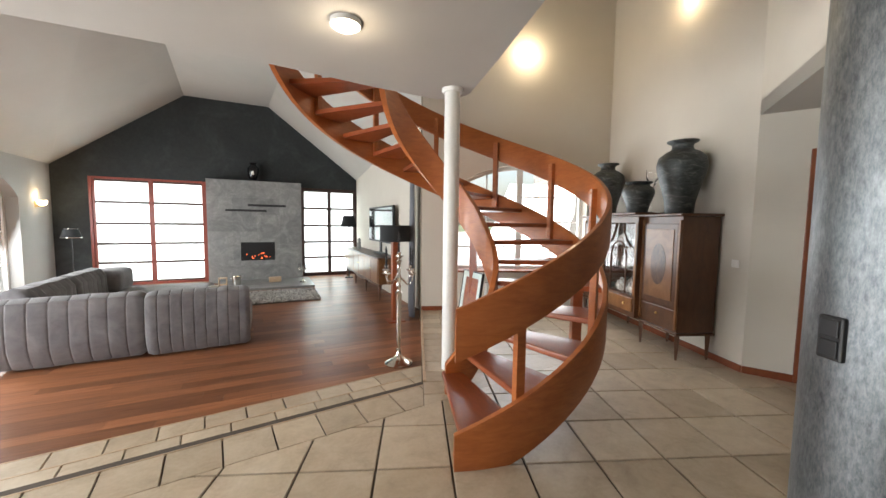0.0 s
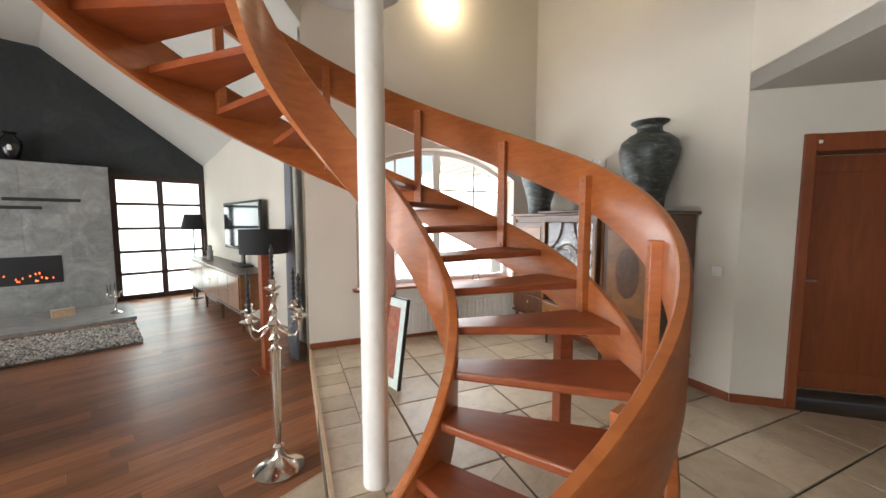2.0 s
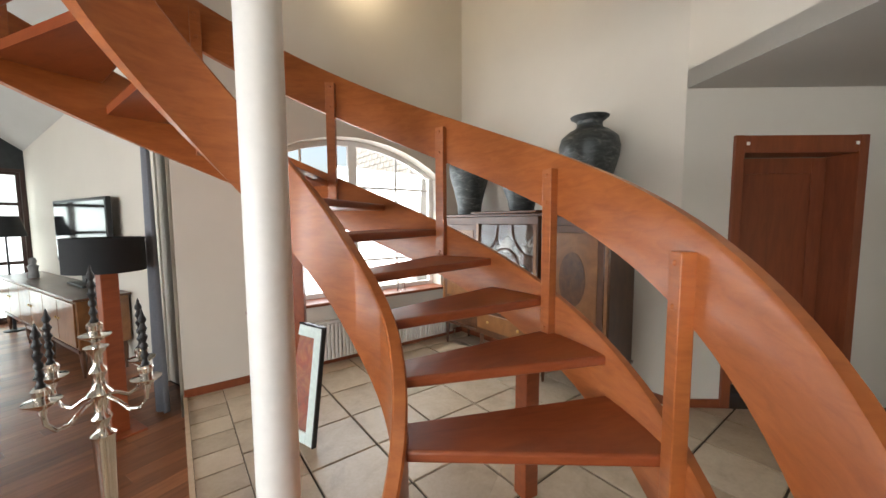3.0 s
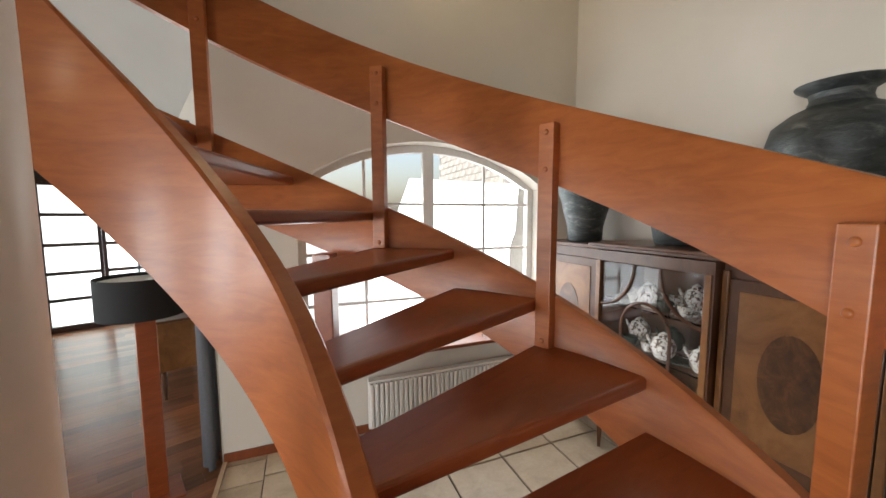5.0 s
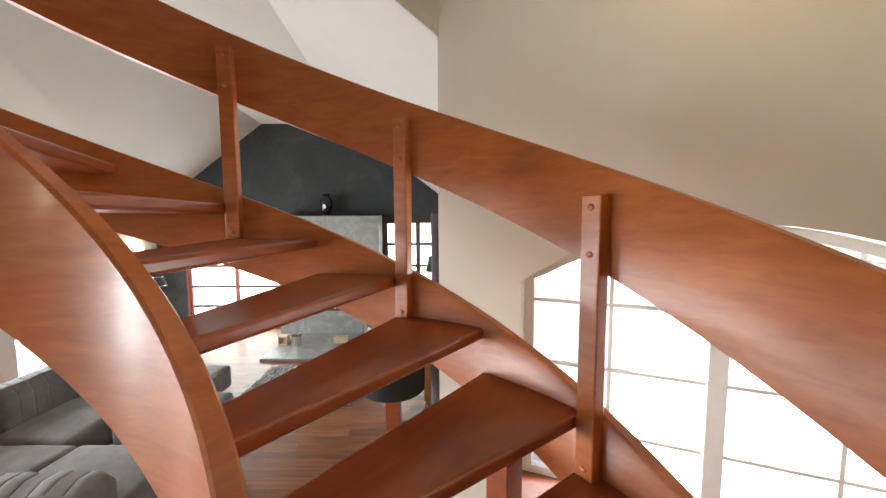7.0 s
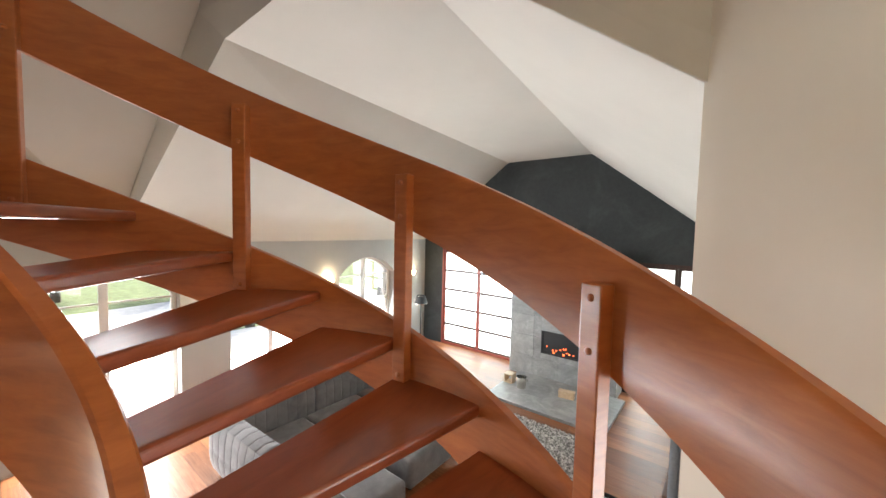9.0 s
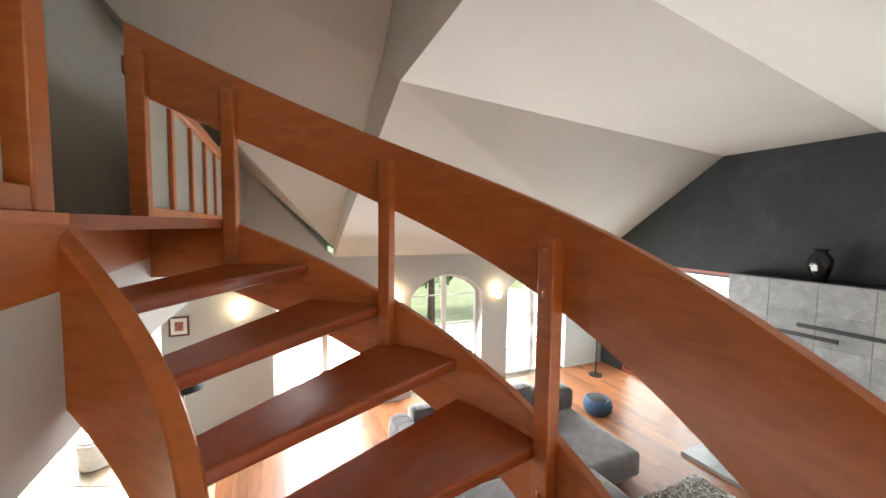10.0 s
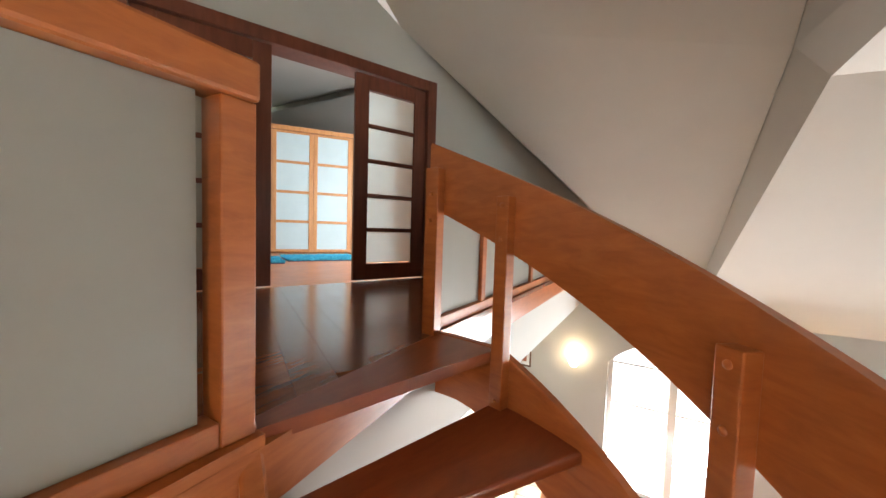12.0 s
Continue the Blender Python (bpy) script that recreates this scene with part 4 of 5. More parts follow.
def channel_panel(w, h, d, ribs, bulge=0.0055):
    """An upright padded panel with vertical channels, on x, facing -y; rounded over the top."""
    bm = bmesh.new()
    steps = (0.0, 0.05, 0.12, 0.3, 0.5, 0.7, 0.88, 0.95)
    us = [(i + q) / ribs for i in range(ribs) for q in steps] + [1.0]
    grid = []
    for u in us:
        v = u * ribs % 1.0
        v = min(v, 1 - v)
        # a narrow stitched seam, and padding that is never quite even
        rib = 0.0 if v < 1e-6 else (0.72 if v < 0.06 else (0.9 if v < 0.13 else 1.0))
        soft = 0.010 * noise.noise(Vector((u * ribs * 0.8, w * 7.3, h)))
        col = []
        # the outline runs up the front, over the top and down the back
        prof = [(-d * 0.26, 0.02), (-d * 0.44, 0.10), (-d * 0.58, 0.3 * h), (-d * 0.615, 0.47 * h), (-d * 0.585, 0.5 * h), (-d * 0.605, 0.53 * h), (-d * 0.56, 0.8 * h), (-d * 0.46, 0.95 * h), (-d * 0.1, h), (d * 0.25, 0.98 * h), (d * 0.5, 0.86 * h), (d * 0.55, 0.5 * h), (d * 0.5, 0.1 * h), (d * 0.4, 0.02)]
        for y, z in prof:
            nrm = Vector((0, y, z - h * 0.5)).normalized()
            k = (rib - 1) * bulge * 1.6 + soft * (1.0 + math.sin(7.0 * z + 5.0 * u))
            end = min(u, 1 - u) * w
            k -= 0.03 * max(0, 1 - end / 0.05)
            col.append(bm.verts.new((u * w, y + nrm.y * k, z + nrm.z * k)))
        grid.append(col)
    for a, b in zip(grid, grid[1:]):
        for j in range(len(a) - 1):
            bm.faces.new((a[j], a[j + 1], b[j + 1], b[j]))
        bm.faces.new((a[-1], a[0], b[0], b[-1]))
    bm.faces.new(grid[0]), bm.faces.new(grid[-1][::-1])
    return bm


def cushion(x0, y0, z0, x1, y1, z1, r=0.06, puff=0.03):
    bm = box(x0, y0, z0, x1, y1, z1)
    bmesh.ops.bevel(bm, geom=bm.edges[:], offset=r, segments=4, affect="EDGES", profile=0.6)
    bmesh.ops.subdivide_edges(bm, edges=[e for e in bm.edges if e.calc_length() > 0.15], cuts=4, use_grid_fill=True)
    cx, cy, hx, hy = (x0 + x1) / 2, (y0 + y1) / 2, (x1 - x0) / 2, (y1 - y0) / 2
    for v in bm.verts:
        if v.co.z > (z0 + z1) / 2:
            u, w = (v.co.x - cx) / hx, (v.co.y - cy) / hy
            v.co.z += puff * (1 - u * u) * (1 - w * w) + 0.006 * noise.noise(v.co * 6)
    return bm


sofa = root("corner_sofa", pose(0, 0, ZL), "large grey velvet corner sofa with channelled backs", "sofa")
SX0, SX1, SY = -3.60, -1.22, 5.66
w2 = 1.29
for i, x0 in enumerate((SX0, SX0 + w2)):
    b = part("backrest", channel_panel((1.075 if i else w2 - 0.015), 0.78, 0.30, 9 if i else 8), VELVET, sofa, "channel-tufted velvet backrest", True)
    b.matrix_basis = pose(x0, SY + 0.06, 0.0, 0, 0, 2.5)
for i, x0 in enumerate((SX0 + 0.28, SX0 + w2)):
    x1 = SX0 + w2 - 0.01 if i == 0 else SX1 - 0.02
    part("seat", cushion(x0, SY + 0.22, 0.08, x1, SY + 1.02, 0.43, 0.07), VELVET, sofa, smooth=True)
for i, y0 in enumerate((SY + 0.2, SY + 1.25)):
    b = part("backrest", channel_panel(1.02, 0.86, 0.30, 7), VELVET, sofa, "channel-tufted velvet backrest", True)
    b.matrix_basis = pose(SX0 + 0.12, y0 + 1.02, 0.0, 0, 0, -90)
part("seat", cushion(SX0 + 0.28, SY + 1.04, 0.08, SX0 + 1.12, SY + 1.95, 0.43, 0.07), VELVET, sofa, smooth=True)
part("chaise", cushion(SX0 + 0.1, SY + 1.98, 0.08, SX0 + 1.65, SY + 2.95, 0.43, 0.08), VELVET, sofa, "long velvet chaise seat", True)
part("chaise_back", cushion(SX0 + 0.02, SY + 2.2, 0.42, SX0 + 0.42, SY + 2.95, 0.78, 0.10), VELVET, sofa, "loose velvet back cushion", True)
for x, y in ((SX0 + 0.1, SY + 0.15), (SX1 - 0.1, SY + 0.15), (SX1 - 0.1, SY + 0.9), (SX0 + 0.15, SY + 2.8), (SX0 + 1.4, SY + 2.8)):
    part("foot", lathe([(0, 0), (0.03, 0), (0.035, 0.09), (0, 0.09)], 12, at=(x, y, 0)), BLACK, sofa, smooth=True)
ott = root("ottoman", pose(-1.85, 7.35, ZL), "grey velvet ottoman beside the sofa", "ottoman")
part("body", cushion(-0.42, -0.42, 0.05, 0.42, 0.42, 0.42, 0.07), VELVET, ott, smooth=True)
for sx in (-1, 1):
    for sy in (-1, 1):
        part("foot", lathe([(0, 0), (0.025, 0), (0.03, 0.06), (0, 0.06)], 10, at=(sx * 0.33, sy * 0.33, 0)), BLACK, ott)
tray = root("tray", pose(-1.82, 7.4, ZL + 0.462, 0, 0, 12), "silver serving tray on the ottoman", "tray")
part("plate", box(-0.2, -0.15, 0, 0.2, 0.15, 0.012, 0.005), SILVER, tray)
part("rim", join(join(box(-0.2, -0.15, 0.012, 0.2, -0.138, 0.03), box(-0.2, 0.138, 0.012, 0.2, 0.15, 0.03)), join(box(-0.2, -0.138, 0.012, -0.188, 0.138, 0.03), box(0.188, -0.138, 0.012, 0.2, 0.138, 0.03))), SILVER, tray)
bw = root("bowl", pose(-1.82, 7.4, ZL + 0.475), "small silver bowl on the tray", "bowl")
part("body", lathe([(0, 0), (0.04, 0), (0.07, 0.03), (0.085, 0.055), (0.08, 0.056), (0.06, 0.03), (0, 0.012)], 24), SILVER, bw, smooth=True)
bs = root("basket", pose(-3.55, 9.55, ZL), "round blue fabric basket on the floor", "basket")
part("body", lathe([(0, 0), (0.19, 0), (0.24, 0.05), (0.26, 0.16), (0.235, 0.24), (0.20, 0.27), (0.17, 0.26), (0.1, 0.22), (0, 0.21)], 30), BLUE_CLOTH, bs, smooth=True)
part("cushion_top", lathe([(0, 0.30), (0.09, 0.29), (0.15, 0.26), (0.16, 0.23), (0, 0.215)], 24), BLACK_SHADE, bs, "dark crumpled filling", True)

# dark floor lamp in the corner
fl = root("floor_lamp", pose(-4.80, 10.85, ZL), "black floor lamp with two stacked slim shades", "floor lamp")
part("pole", lathe([(0, 0.02), (0.014, 0.02), (0.012, 1.45), (0, 1.45)], 12), BLACK, fl, smooth=True)
part("base", lathe([(0, 0), (0.15, 0), (0.15, 0.02), (0, 0.025)], 28), BLACK, fl, smooth=True)
part("shade", lathe([(0.11, 1.42), (0.17, 1.22), (0.165, 1.22), (0.105, 1.42), (0.11, 1.42)], 32), BLACK_SHADE, fl, smooth=True)
for z in (1.215, 1.405):
    part("rim_band", lathe([(0.172 - (z > 1.3) * 0.06, z - 0.007), (0.176 - (z > 1.3) * 0.06, z), (0.172 - (z > 1.3) * 0.06, z + 0.007)], 32), SILVER, fl, "silver rim", True)

# wall sconces
sc = None
for y in (11.05, 8.46, 6.19, 3.60):
    m = pose(XL, y, 1.74)
    if sc is None:
        sc = root("wall_sconce", m, "small glass wall sconce with a warm bulb", "wall lamp", "sconces along the wall")
        part("back_plate", box(0.0, -0.05, -0.09, 0.012, 0.05, 0.05, 0.004), BRASS, sc)
        part("shade", lathe([(0.045, -0.05), (0.075, 0.0), (0.09, 0.06), (0.086, 0.06), (0.07, 0.0), (0.04, -0.05), (0.045, -0.05)], 24, at=(0.10, 0, 0)), GLOW_SOFT, sc, "ribbed glass shade", True)
        part("rod", tube([(0.01, 0, -0.04), (0.06, 0, -0.07), (0.10, 0, -0.05)], 0.008), BRASS, sc, smooth=True)
    else:
        copy_thing(sc, m)
    bulb((XL + 0.13, y, 1.88), 2.5)

# ---------------------------------------------------------------- sideboard wall
sb = root("sideboard", pose(1.50, 9.30, ZL, 0, 0, -90), "long burl-veneered sideboard on turned legs", "sideboard")
part("carcass", box(-1.75, -0.46, 0.33, 1.75, -0.015, 0.86, 0.01), BURL, sb)
part("top", box(-1.79, -0.49, 0.862, 1.79, 0.0, 0.89, 0.008), WALNUT, sb)
for i in range(6):
    d = part("door", box(-1.73 + i * 0.577, -0.478, 0.36, -1.73 + (i + 1) * 0.577 - 0.012, -0.461, 0.84, 0.004), BURL, sb, "bookmatched veneer door")
    part("handle", lathe([(0, 0), (0.012, 0.0), (0.012, 0.012), (0, 0.016)], 10), BRASS, d).matrix_basis = pose(-1.73 + i * 0.577 + (0.51 if i % 2 == 0 else 0.05), -0.478, 0.62, 90)
part("apron", join(box(-1.73, -0.465, 0.29, 1.73, -0.45, 0.328, 0.004), box(-0.4, -0.466, 0.25, 0.4, -0.451, 0.288, 0.01)), WALNUT, sb)
for x in (-1.68, -0.56, 0.56, 1.68):
    for y in (-0.42, -0.06):
        part("leg", lathe([(0, 0), (0.014, 0), (0.012, 0.03), (0.022, 0.10), (0.03, 0.26), (0.022, 0.29), (0.032, 0.33), (0, 0.33)], 14, at=(x, y, 0)), WALNUT, sb, smooth=True)
tv = root("television", pose(1.37, 8.62, ZL + 0.892, 0, 0, -90), "black flat-screen television on the sideboard", "television")
part("bezel", box(-0.98, 0.0, 0.27, 0.98, 0.05, 1.10, 0.008), BLACK, tv)
part("screen", box(-0.94, -0.004, 0.31, 0.94, -0.0005, 1.06), plain("screen_glass", (0.015, 0.018, 0.02), 0.06, grain=3), tv, "glossy dark screen")
part("stand", join(box(-0.3, -0.08, 0.0, 0.3, 0.10, 0.03, 0.006), box(-0.06, 0.01, 0.03, 0.06, 0.045, 0.271)), BLACK, tv)
tl = root("table_lamp", pose(1.12, 10.95, ZL), "black table lamp with a tapered shade", "table lamp")
part("shade", lathe([(0.15, 1.80), (0.23, 1.48), (0.225, 1.48), (0.145, 1.80), (0.15, 1.80)], 32), BLACK_SHADE, tl, smooth=True)
part("stem", lathe([(0, 0.0), (0.12, 0.0), (0.12, 0.02), (0.02, 0.03), (0.015, 0.6), (0.012, 1.66), (0, 1.66)], 16), BLACK, tl, smooth=True)
st = root("figurine", pose(1.22, 10.1, ZL + 0.892), "small grey stone figurine on the sideboard", "ornament")
part("body", lathe([(0, 0), (0.055, 0), (0.06, 0.03), (0.05, 0.12), (0.06, 0.17), (0.035, 0.2), (0.045, 0.25), (0.03, 0.29), (0, 0.3)], 18), STONE, st, smooth=True)
# drum lamp on a wooden post
dlamp = root("floor_lamp", pose(0.868, 5.99, ZL), "floor lamp with a black drum shade on a wooden post", "floor lamp")
part("post", box(-0.055, -0.055, 0.02, 0.055, 0.055, 1.36, 0.006), TREAD_WOOD, dlamp, "square reddish wooden post")
part("base", box(-0.14, -0.14, 0, 0.14, 0.14, 0.02, 0.005), TREAD_WOOD, dlamp)
part("shade", lathe([(0.238, 1.32), (0.245, 1.32), (0.245, 1.58), (0.238, 1.58), (0.238, 1.32)], 40), BLACK_SHADE, dlamp, "black drum shade", True)
part("diffuser", lathe([(0, 1.555), (0.236, 1.555), (0.236, 1.55), (0, 1.55)], 40), FRAME_WHITE, dlamp, "pale lining disc")
# curtain
bm = bmesh.new()
n = 60
ca, cb = (1.17, 5.98), (1.42, 6.70)
rows_c = []
for z in (ZL + 0.02, 0.5, 1.4, 2.45):
    rr = []
    for i in range(n + 1):
        u = i / n
        w = 0.035 * math.sin(u * 2 * math.pi * 6.5) * (1.2 - 0.25 * z)
        rr.append(bm.verts.new((ca[0] + (cb[0] - ca[0]) * u + w, ca[1] + (cb[1] - ca[1]) * u - w * 0.5, z)))
    rows_c.append(rr)
for a, b in zip(rows_c, rows_c[1:]):
    for i in range(n):
        bm.faces.new((a[i], a[i + 1], b[i + 1], b[i]))
cur = part("curtain", bm, CURTAIN, smooth=True)
cur.modifiers.new("thick", "SOLIDIFY").thickness = 0.006
tagged(cur, "grey floor-length curtain gathered at the wall end", "curtain")
tagged(part("wall_garden_door", prism([(1.23, 5.80), (1.50, 6.0), (1.75, 6.0), (1.75, 6.75), (1.53, 6.75), (1.53, 6.2)], ZL, 3.6), WALL_WHITE), "white wall behind the curtain", "wall", kind="structure")

# ---------------------------------------------------------------- hall things
CB = along(Q, P1)          # along the cabinet wall, room on the left (+y)
cab = root("display_cabinet", CB @ pose(0.31, 0.03, 0), "antique walnut display cabinet with a glazed middle", "cabinet")
L, D, H0, H1 = 2.05, 0.42, 0.30, 1.53


def cab_block(x0, x1, d, name, z0=H0, z1=H1, mat=WALNUT):
    return part(name, box(x0, 0.0, z0, x1, d, z1, 0.006), mat, cab)


# side cupboards
for x0, x1 in ((0.0, 0.62), (1.42, L)):
    b = cab_block(x0, x1, D, "cupboard")
    dr = part("door", box(x0 + 0.04, D + 0.001, 0.56, x1 - 0.04, D + 0.018, 1.45, 0.005), WALNUT, b, "veneered cupboard door")
    part("panel", box(x0 + 0.09, D + 0.018, 0.62, x1 - 0.09, D + 0.024, 1.39, 0.003), BURL, dr, "figured veneer panel")
    oval = lathe([(0, 0), (0.5, 0), (0.5, 0.004), (0, 0.005)], 28)
    bmesh.ops.transform(oval, matrix=pose((x0 + x1) / 2, D + 0.0225, 1.0, -90) @ Matrix.Diagonal((0.24, 0.46, 1, 1)), verts=oval.verts[:])
    part("inlay", oval, INLAY, dr, "dark oval inlay")
    for xs in (x0 + 0.02, x1 - 0.02):
        part("stile", box(xs - 0.016, D + 0.001, 0.33, xs + 0.016, D + 0.022, 1.49, 0.006), BURL, b, "rounded golden stile")
    dw_ = part("drawer", box(x0 + 0.04, D + 0.001, 0.36, x1 - 0.04, D + 0.016, 0.53, 0.005), WALNUT, b)
    part("handle", lathe([(0, 0), (0.014, 0), (0.014, 0.01), (0, 0.016)], 12), BRASS, dw_).matrix_basis = pose((x0 + x1) / 2, D + 0.016, 0.445, -90)
# glazed middle
gx0, gx1, gd = 0.622, 1.418, D + 0.07
mid = part("display_case", join(join(box(gx0, 0.0, H0, gx1, 0.02, H1), box(gx0, 0.02, H0, gx1, gd, 0.56)), join(box(gx0, 0.02, 1.46, gx1, gd, H1), join(box(gx0, 0.02, 0.56, gx0 + 0.03, gd, 1.46), box(gx1 - 0.03, 0.02, 0.56, gx1, gd, 1.46)))), WALNUT, cab)
dr = part("drawer", box(gx0 + 0.04, gd + 0.001, 0.36, gx1 - 0.04, gd + 0.016, 0.53, 0.005), BURL, mid)
for f in (0.25, 0.75):
    part("handle", lathe([(0, 0), (0.014, 0), (0.014, 0.01), (0, 0.016)], 12), BRASS, dr).matrix_basis = pose(gx0 + (gx1 - gx0) * f, gd + 0.016, 0.445, -90)
for z in (0.86, 1.16):
    part("shelf", box(gx0 + 0.031, 0.021, z, gx1 - 0.031, gd - 0.04, z + 0.012), GLASS, mid, "glass shelf")
part("pane", box(gx0 + 0.05, gd - 0.02, 0.57, gx1 - 0.05, gd - 0.016, 1.45), GLASS, mid, "clear glass door pane").visible_shadow = False
cx = (gx0 + gx1) / 2
loop = [(cx - 0.17, gd - 0.012, 0.57)] + [(cx - 0.17 * math.cos(a), gd - 0.012, 1.03 + 0.19 * math.sin(a)) for a in [math.pi * k / 20 for k in range(21)]] + [(cx + 0.17, gd - 0.012, 0.57)]
part("tracery", tube(loop, 0.010, 6), WALNUT, mid, "arched wooden glazing tracery", True)
for side in (-1, 1):
    loop = [(cx + side * (0.36 - 0.27 * math.cos(a)), gd - 0.012, 1.45 - 0.30 * math.sin(a)) for a in [math.pi / 2 * k / 12 for k in range(13)]]
    part("tracery", tube(loop, 0.010, 6), WALNUT, mid, "curved wooden glazing tracery", True)
for x in (gx0 + 0.03, gx1 - 0.03):
    part("stile", box(x - 0.018, gd - 0.022, 0.56, x + 0.018, gd + 0.006, 1.46, 0.003), BURL, mid)
part("cornice", join(box(-0.04, -0.0, H1 + 0.001, L + 0.04, D + 0.05, H1 + 0.03, 0.008), box(gx0 - 0.02, 0.0, H1 + 0.031, gx1 + 0.02, gd + 0.06, H1 + 0.055, 0.008)), WALNUT, cab)
part("plinth_moulding", box(-0.015, 0.0, H0 - 0.03, L + 0.015, D + 0.02, H0 - 0.001, 0.006), WALNUT, cab)
for x in (0.03, 0.62, 1.42, L - 0.03):
    for y in (0.04, D - 0.03):
        part("leg", lathe([(0, 0), (0.014, 0), (0.016, 0.02), (0.03, 0.20), (0.033, H0 - 0.031), (0, H0 - 0.031)], 4, at=(x, y, 0)), WALNUT, cab)
rng = random.Random(11)
cup_prof = [(0, 0), (0.025, 0), (0.03, 0.01), (0.045, 0.05), (0.048, 0.065), (0.044, 0.065), (0.03, 0.012), (0, 0.01)]
pot_prof = [(0, 0), (0.045, 0), (0.07, 0.04), (0.075, 0.08), (0.055, 0.125), (0.03, 0.14), (0.032, 0.15), (0.012, 0.165), (0, 0.17)]
plate_prof = [(0, 0), (0.05, 0.002), (0.09, 0.016), (0.088, 0.02), (0.05, 0.008), (0, 0.006)]
dark_glass = plain("dark_green_glaze", (0.05, 0.07, 0.06), 0.2, grain=8, var=0.3)
for z in (0.561, 0.873, 1.173):
    for i in range(11):
        x = gx0 + 0.085 + (i % 6) * 0.122 + (0.06 if i > 5 else 0)
        kind = rng.random()
        nm, pr = ("teacup", cup_prof) if kind < 0.45 else (("teapot", pot_prof) if kind < 0.8 else ("plate", plate_prof))
        mt = CHINA if rng.random() < 0.6 else dark_glass
        r = root(nm, CB @ pose(0.32 + x, 0.05 + gd - (rng.uniform(0.13, 0.17) if i < 6 else rng.uniform(0.30, 0.34)), z), "white patterned porcelain %s in the cabinet" % nm if mt is CHINA else "dark glazed %s in the cabinet" % nm, nm, "china in the cabinet")
        part("body", lathe(pr, 20), mt, r, smooth=True)
        if nm == "teapot":
            part("spout", tube([(0.06, 0, 0.06), (0.10, 0, 0.09), (0.12, 0, 0.13)], [0.014, 0.010, 0.007], 8), mt, r, smooth=True)
        if nm != "plate":
            hz = 0.035 if nm == "teacup" else 0.08
            part("handle", tube([(-0.04, 0, hz + 0.025), (-0.07, 0, hz + 0.02), (-0.075, 0, hz - 0.01), (-0.045, 0, hz - 0.025)], 0.005, 6), mt, r, smooth=True)

ztop = H1 + 0.031
amphora("vase", BIG, BRONZE, (*(CB @ Vector((0.32 + 0.30, 0.26, 0))).xy, ztop), "large dark hammered-metal vase on the cabinet", scale=1.0)
amphora("vase", SMALL, BRONZE, (*(CB @ Vector((0.32 + 0.98, 0.30, 0))).xy, ztop + 0.026), "squat dark metal pot on the cabinet", scale=1.12)
amphora("vase", BIG, BRONZE, (*(CB @ Vector((0.32 + 1.78, 0.27, 0))).xy, ztop), "tall dark metal vase on the cabinet", scale=0.98)
gl_ = root("glass_goblet", pose(*(CB @ Vector((0.32 + 1.0, 0.10, 0))).xy, ztop + 0.026), "cut-glass goblet behind the pots", "goblet")
part("body", lathe([(0, 0), (0.06, 0), (0.06, 0.01), (0.015, 0.03), (0.012, 0.36), (0.05, 0.42), (0.09, 0.50), (0.095, 0.62), (0.09, 0.62), (0.085, 0.5), (0.02, 0.43), (0, 0.43)], 24), GLASS, gl_, smooth=True)
gl_.scale = (0.8, 0.8, 0.9)
swl = part("wall_socket", box(0.10, 0.0, 1.02, 0.18, 0.012, 1.10, 0.004), FRAME_WHITE)
swl.matrix_basis = CB
tagged(swl, "small white wall switch plate beside the cabinet", "switch")

# radiator under the hall window
rad = root("radiator", along(P0, P1) @ pose(1.93, -0.03, 0.06), "white panel radiator under the arched window", "radiator")
part("back_panel", box(-0.90, -0.045, 0.0, 0.90, -0.01, 0.40, 0.006), RADIATOR, rad)
for i in range(45):
    x = -0.89 + i * 0.04
    part("fin", box(x, -0.075, 0.015, x + 0.028, -0.0455, 0.385, 0.006), RADIATOR, rad)
part("top_grille", box(-0.90, -0.078, 0.401, 0.90, -0.01, 0.415, 0.003), RADIATOR, rad)
part("valve", tube([(0.88, -0.05, 0.02), (0.94, -0.05, 0.02), (0.94, -0.05, -0.058)], 0.012, 8), CHROME, rad, smooth=True)
gv = root("glass_vase", along(P0, P1) @ pose(HWX + 0.50, 0.0, 0.633), "clear glass vase on the window sill", "vase")
part("body", lathe([(0, 0), (0.05, 0), (0.055, 0.02), (0.04, 0.12), (0.06, 0.22), (0.075, 0.25), (0.07, 0.25), (0.035, 0.12), (0.045, 0.02), (0, 0.015)], 24), GLASS, gv, smooth=True)

# framed painting leaning on the support post
pt = root("painting", Matrix.Translation((1.366, 4.72, 0.0)) @ pose(0, 0, 0, 0, 0, -93) @ pose(0, 0, 0.004, -8.3, 0, 0), "red abstract painting in a pale mint frame leaning on the post", "painting")
pw, ph = 0.50, 0.78
part("frame", join(join(box(0, -0.025, 0, 0.075, 0.0, ph, 0.004), box(pw - 0.075, -0.025, 0, pw, 0.0, ph, 0.004)), join(box(0.075, -0.025, 0, pw - 0.075, 0.0, 0.075, 0.004), box(0.075, -0.025, ph - 0.075, pw - 0.075, 0.0, ph, 0.004))), plain("mint_paint", (0.66, 0.76, 0.72), 0.4), pt)
part("edge", join(join(box(-0.014, -0.03, -0.0, -0.001, 0.004, ph + 0.014, 0.003), box(pw + 0.001, -0.03, 0, pw + 0.014, 0.004, ph + 0.014, 0.003)), box(0, -0.03, ph + 0.001, pw, 0.004, ph + 0.014, 0.003)), BLACK, pt, "thin dark outer edge")
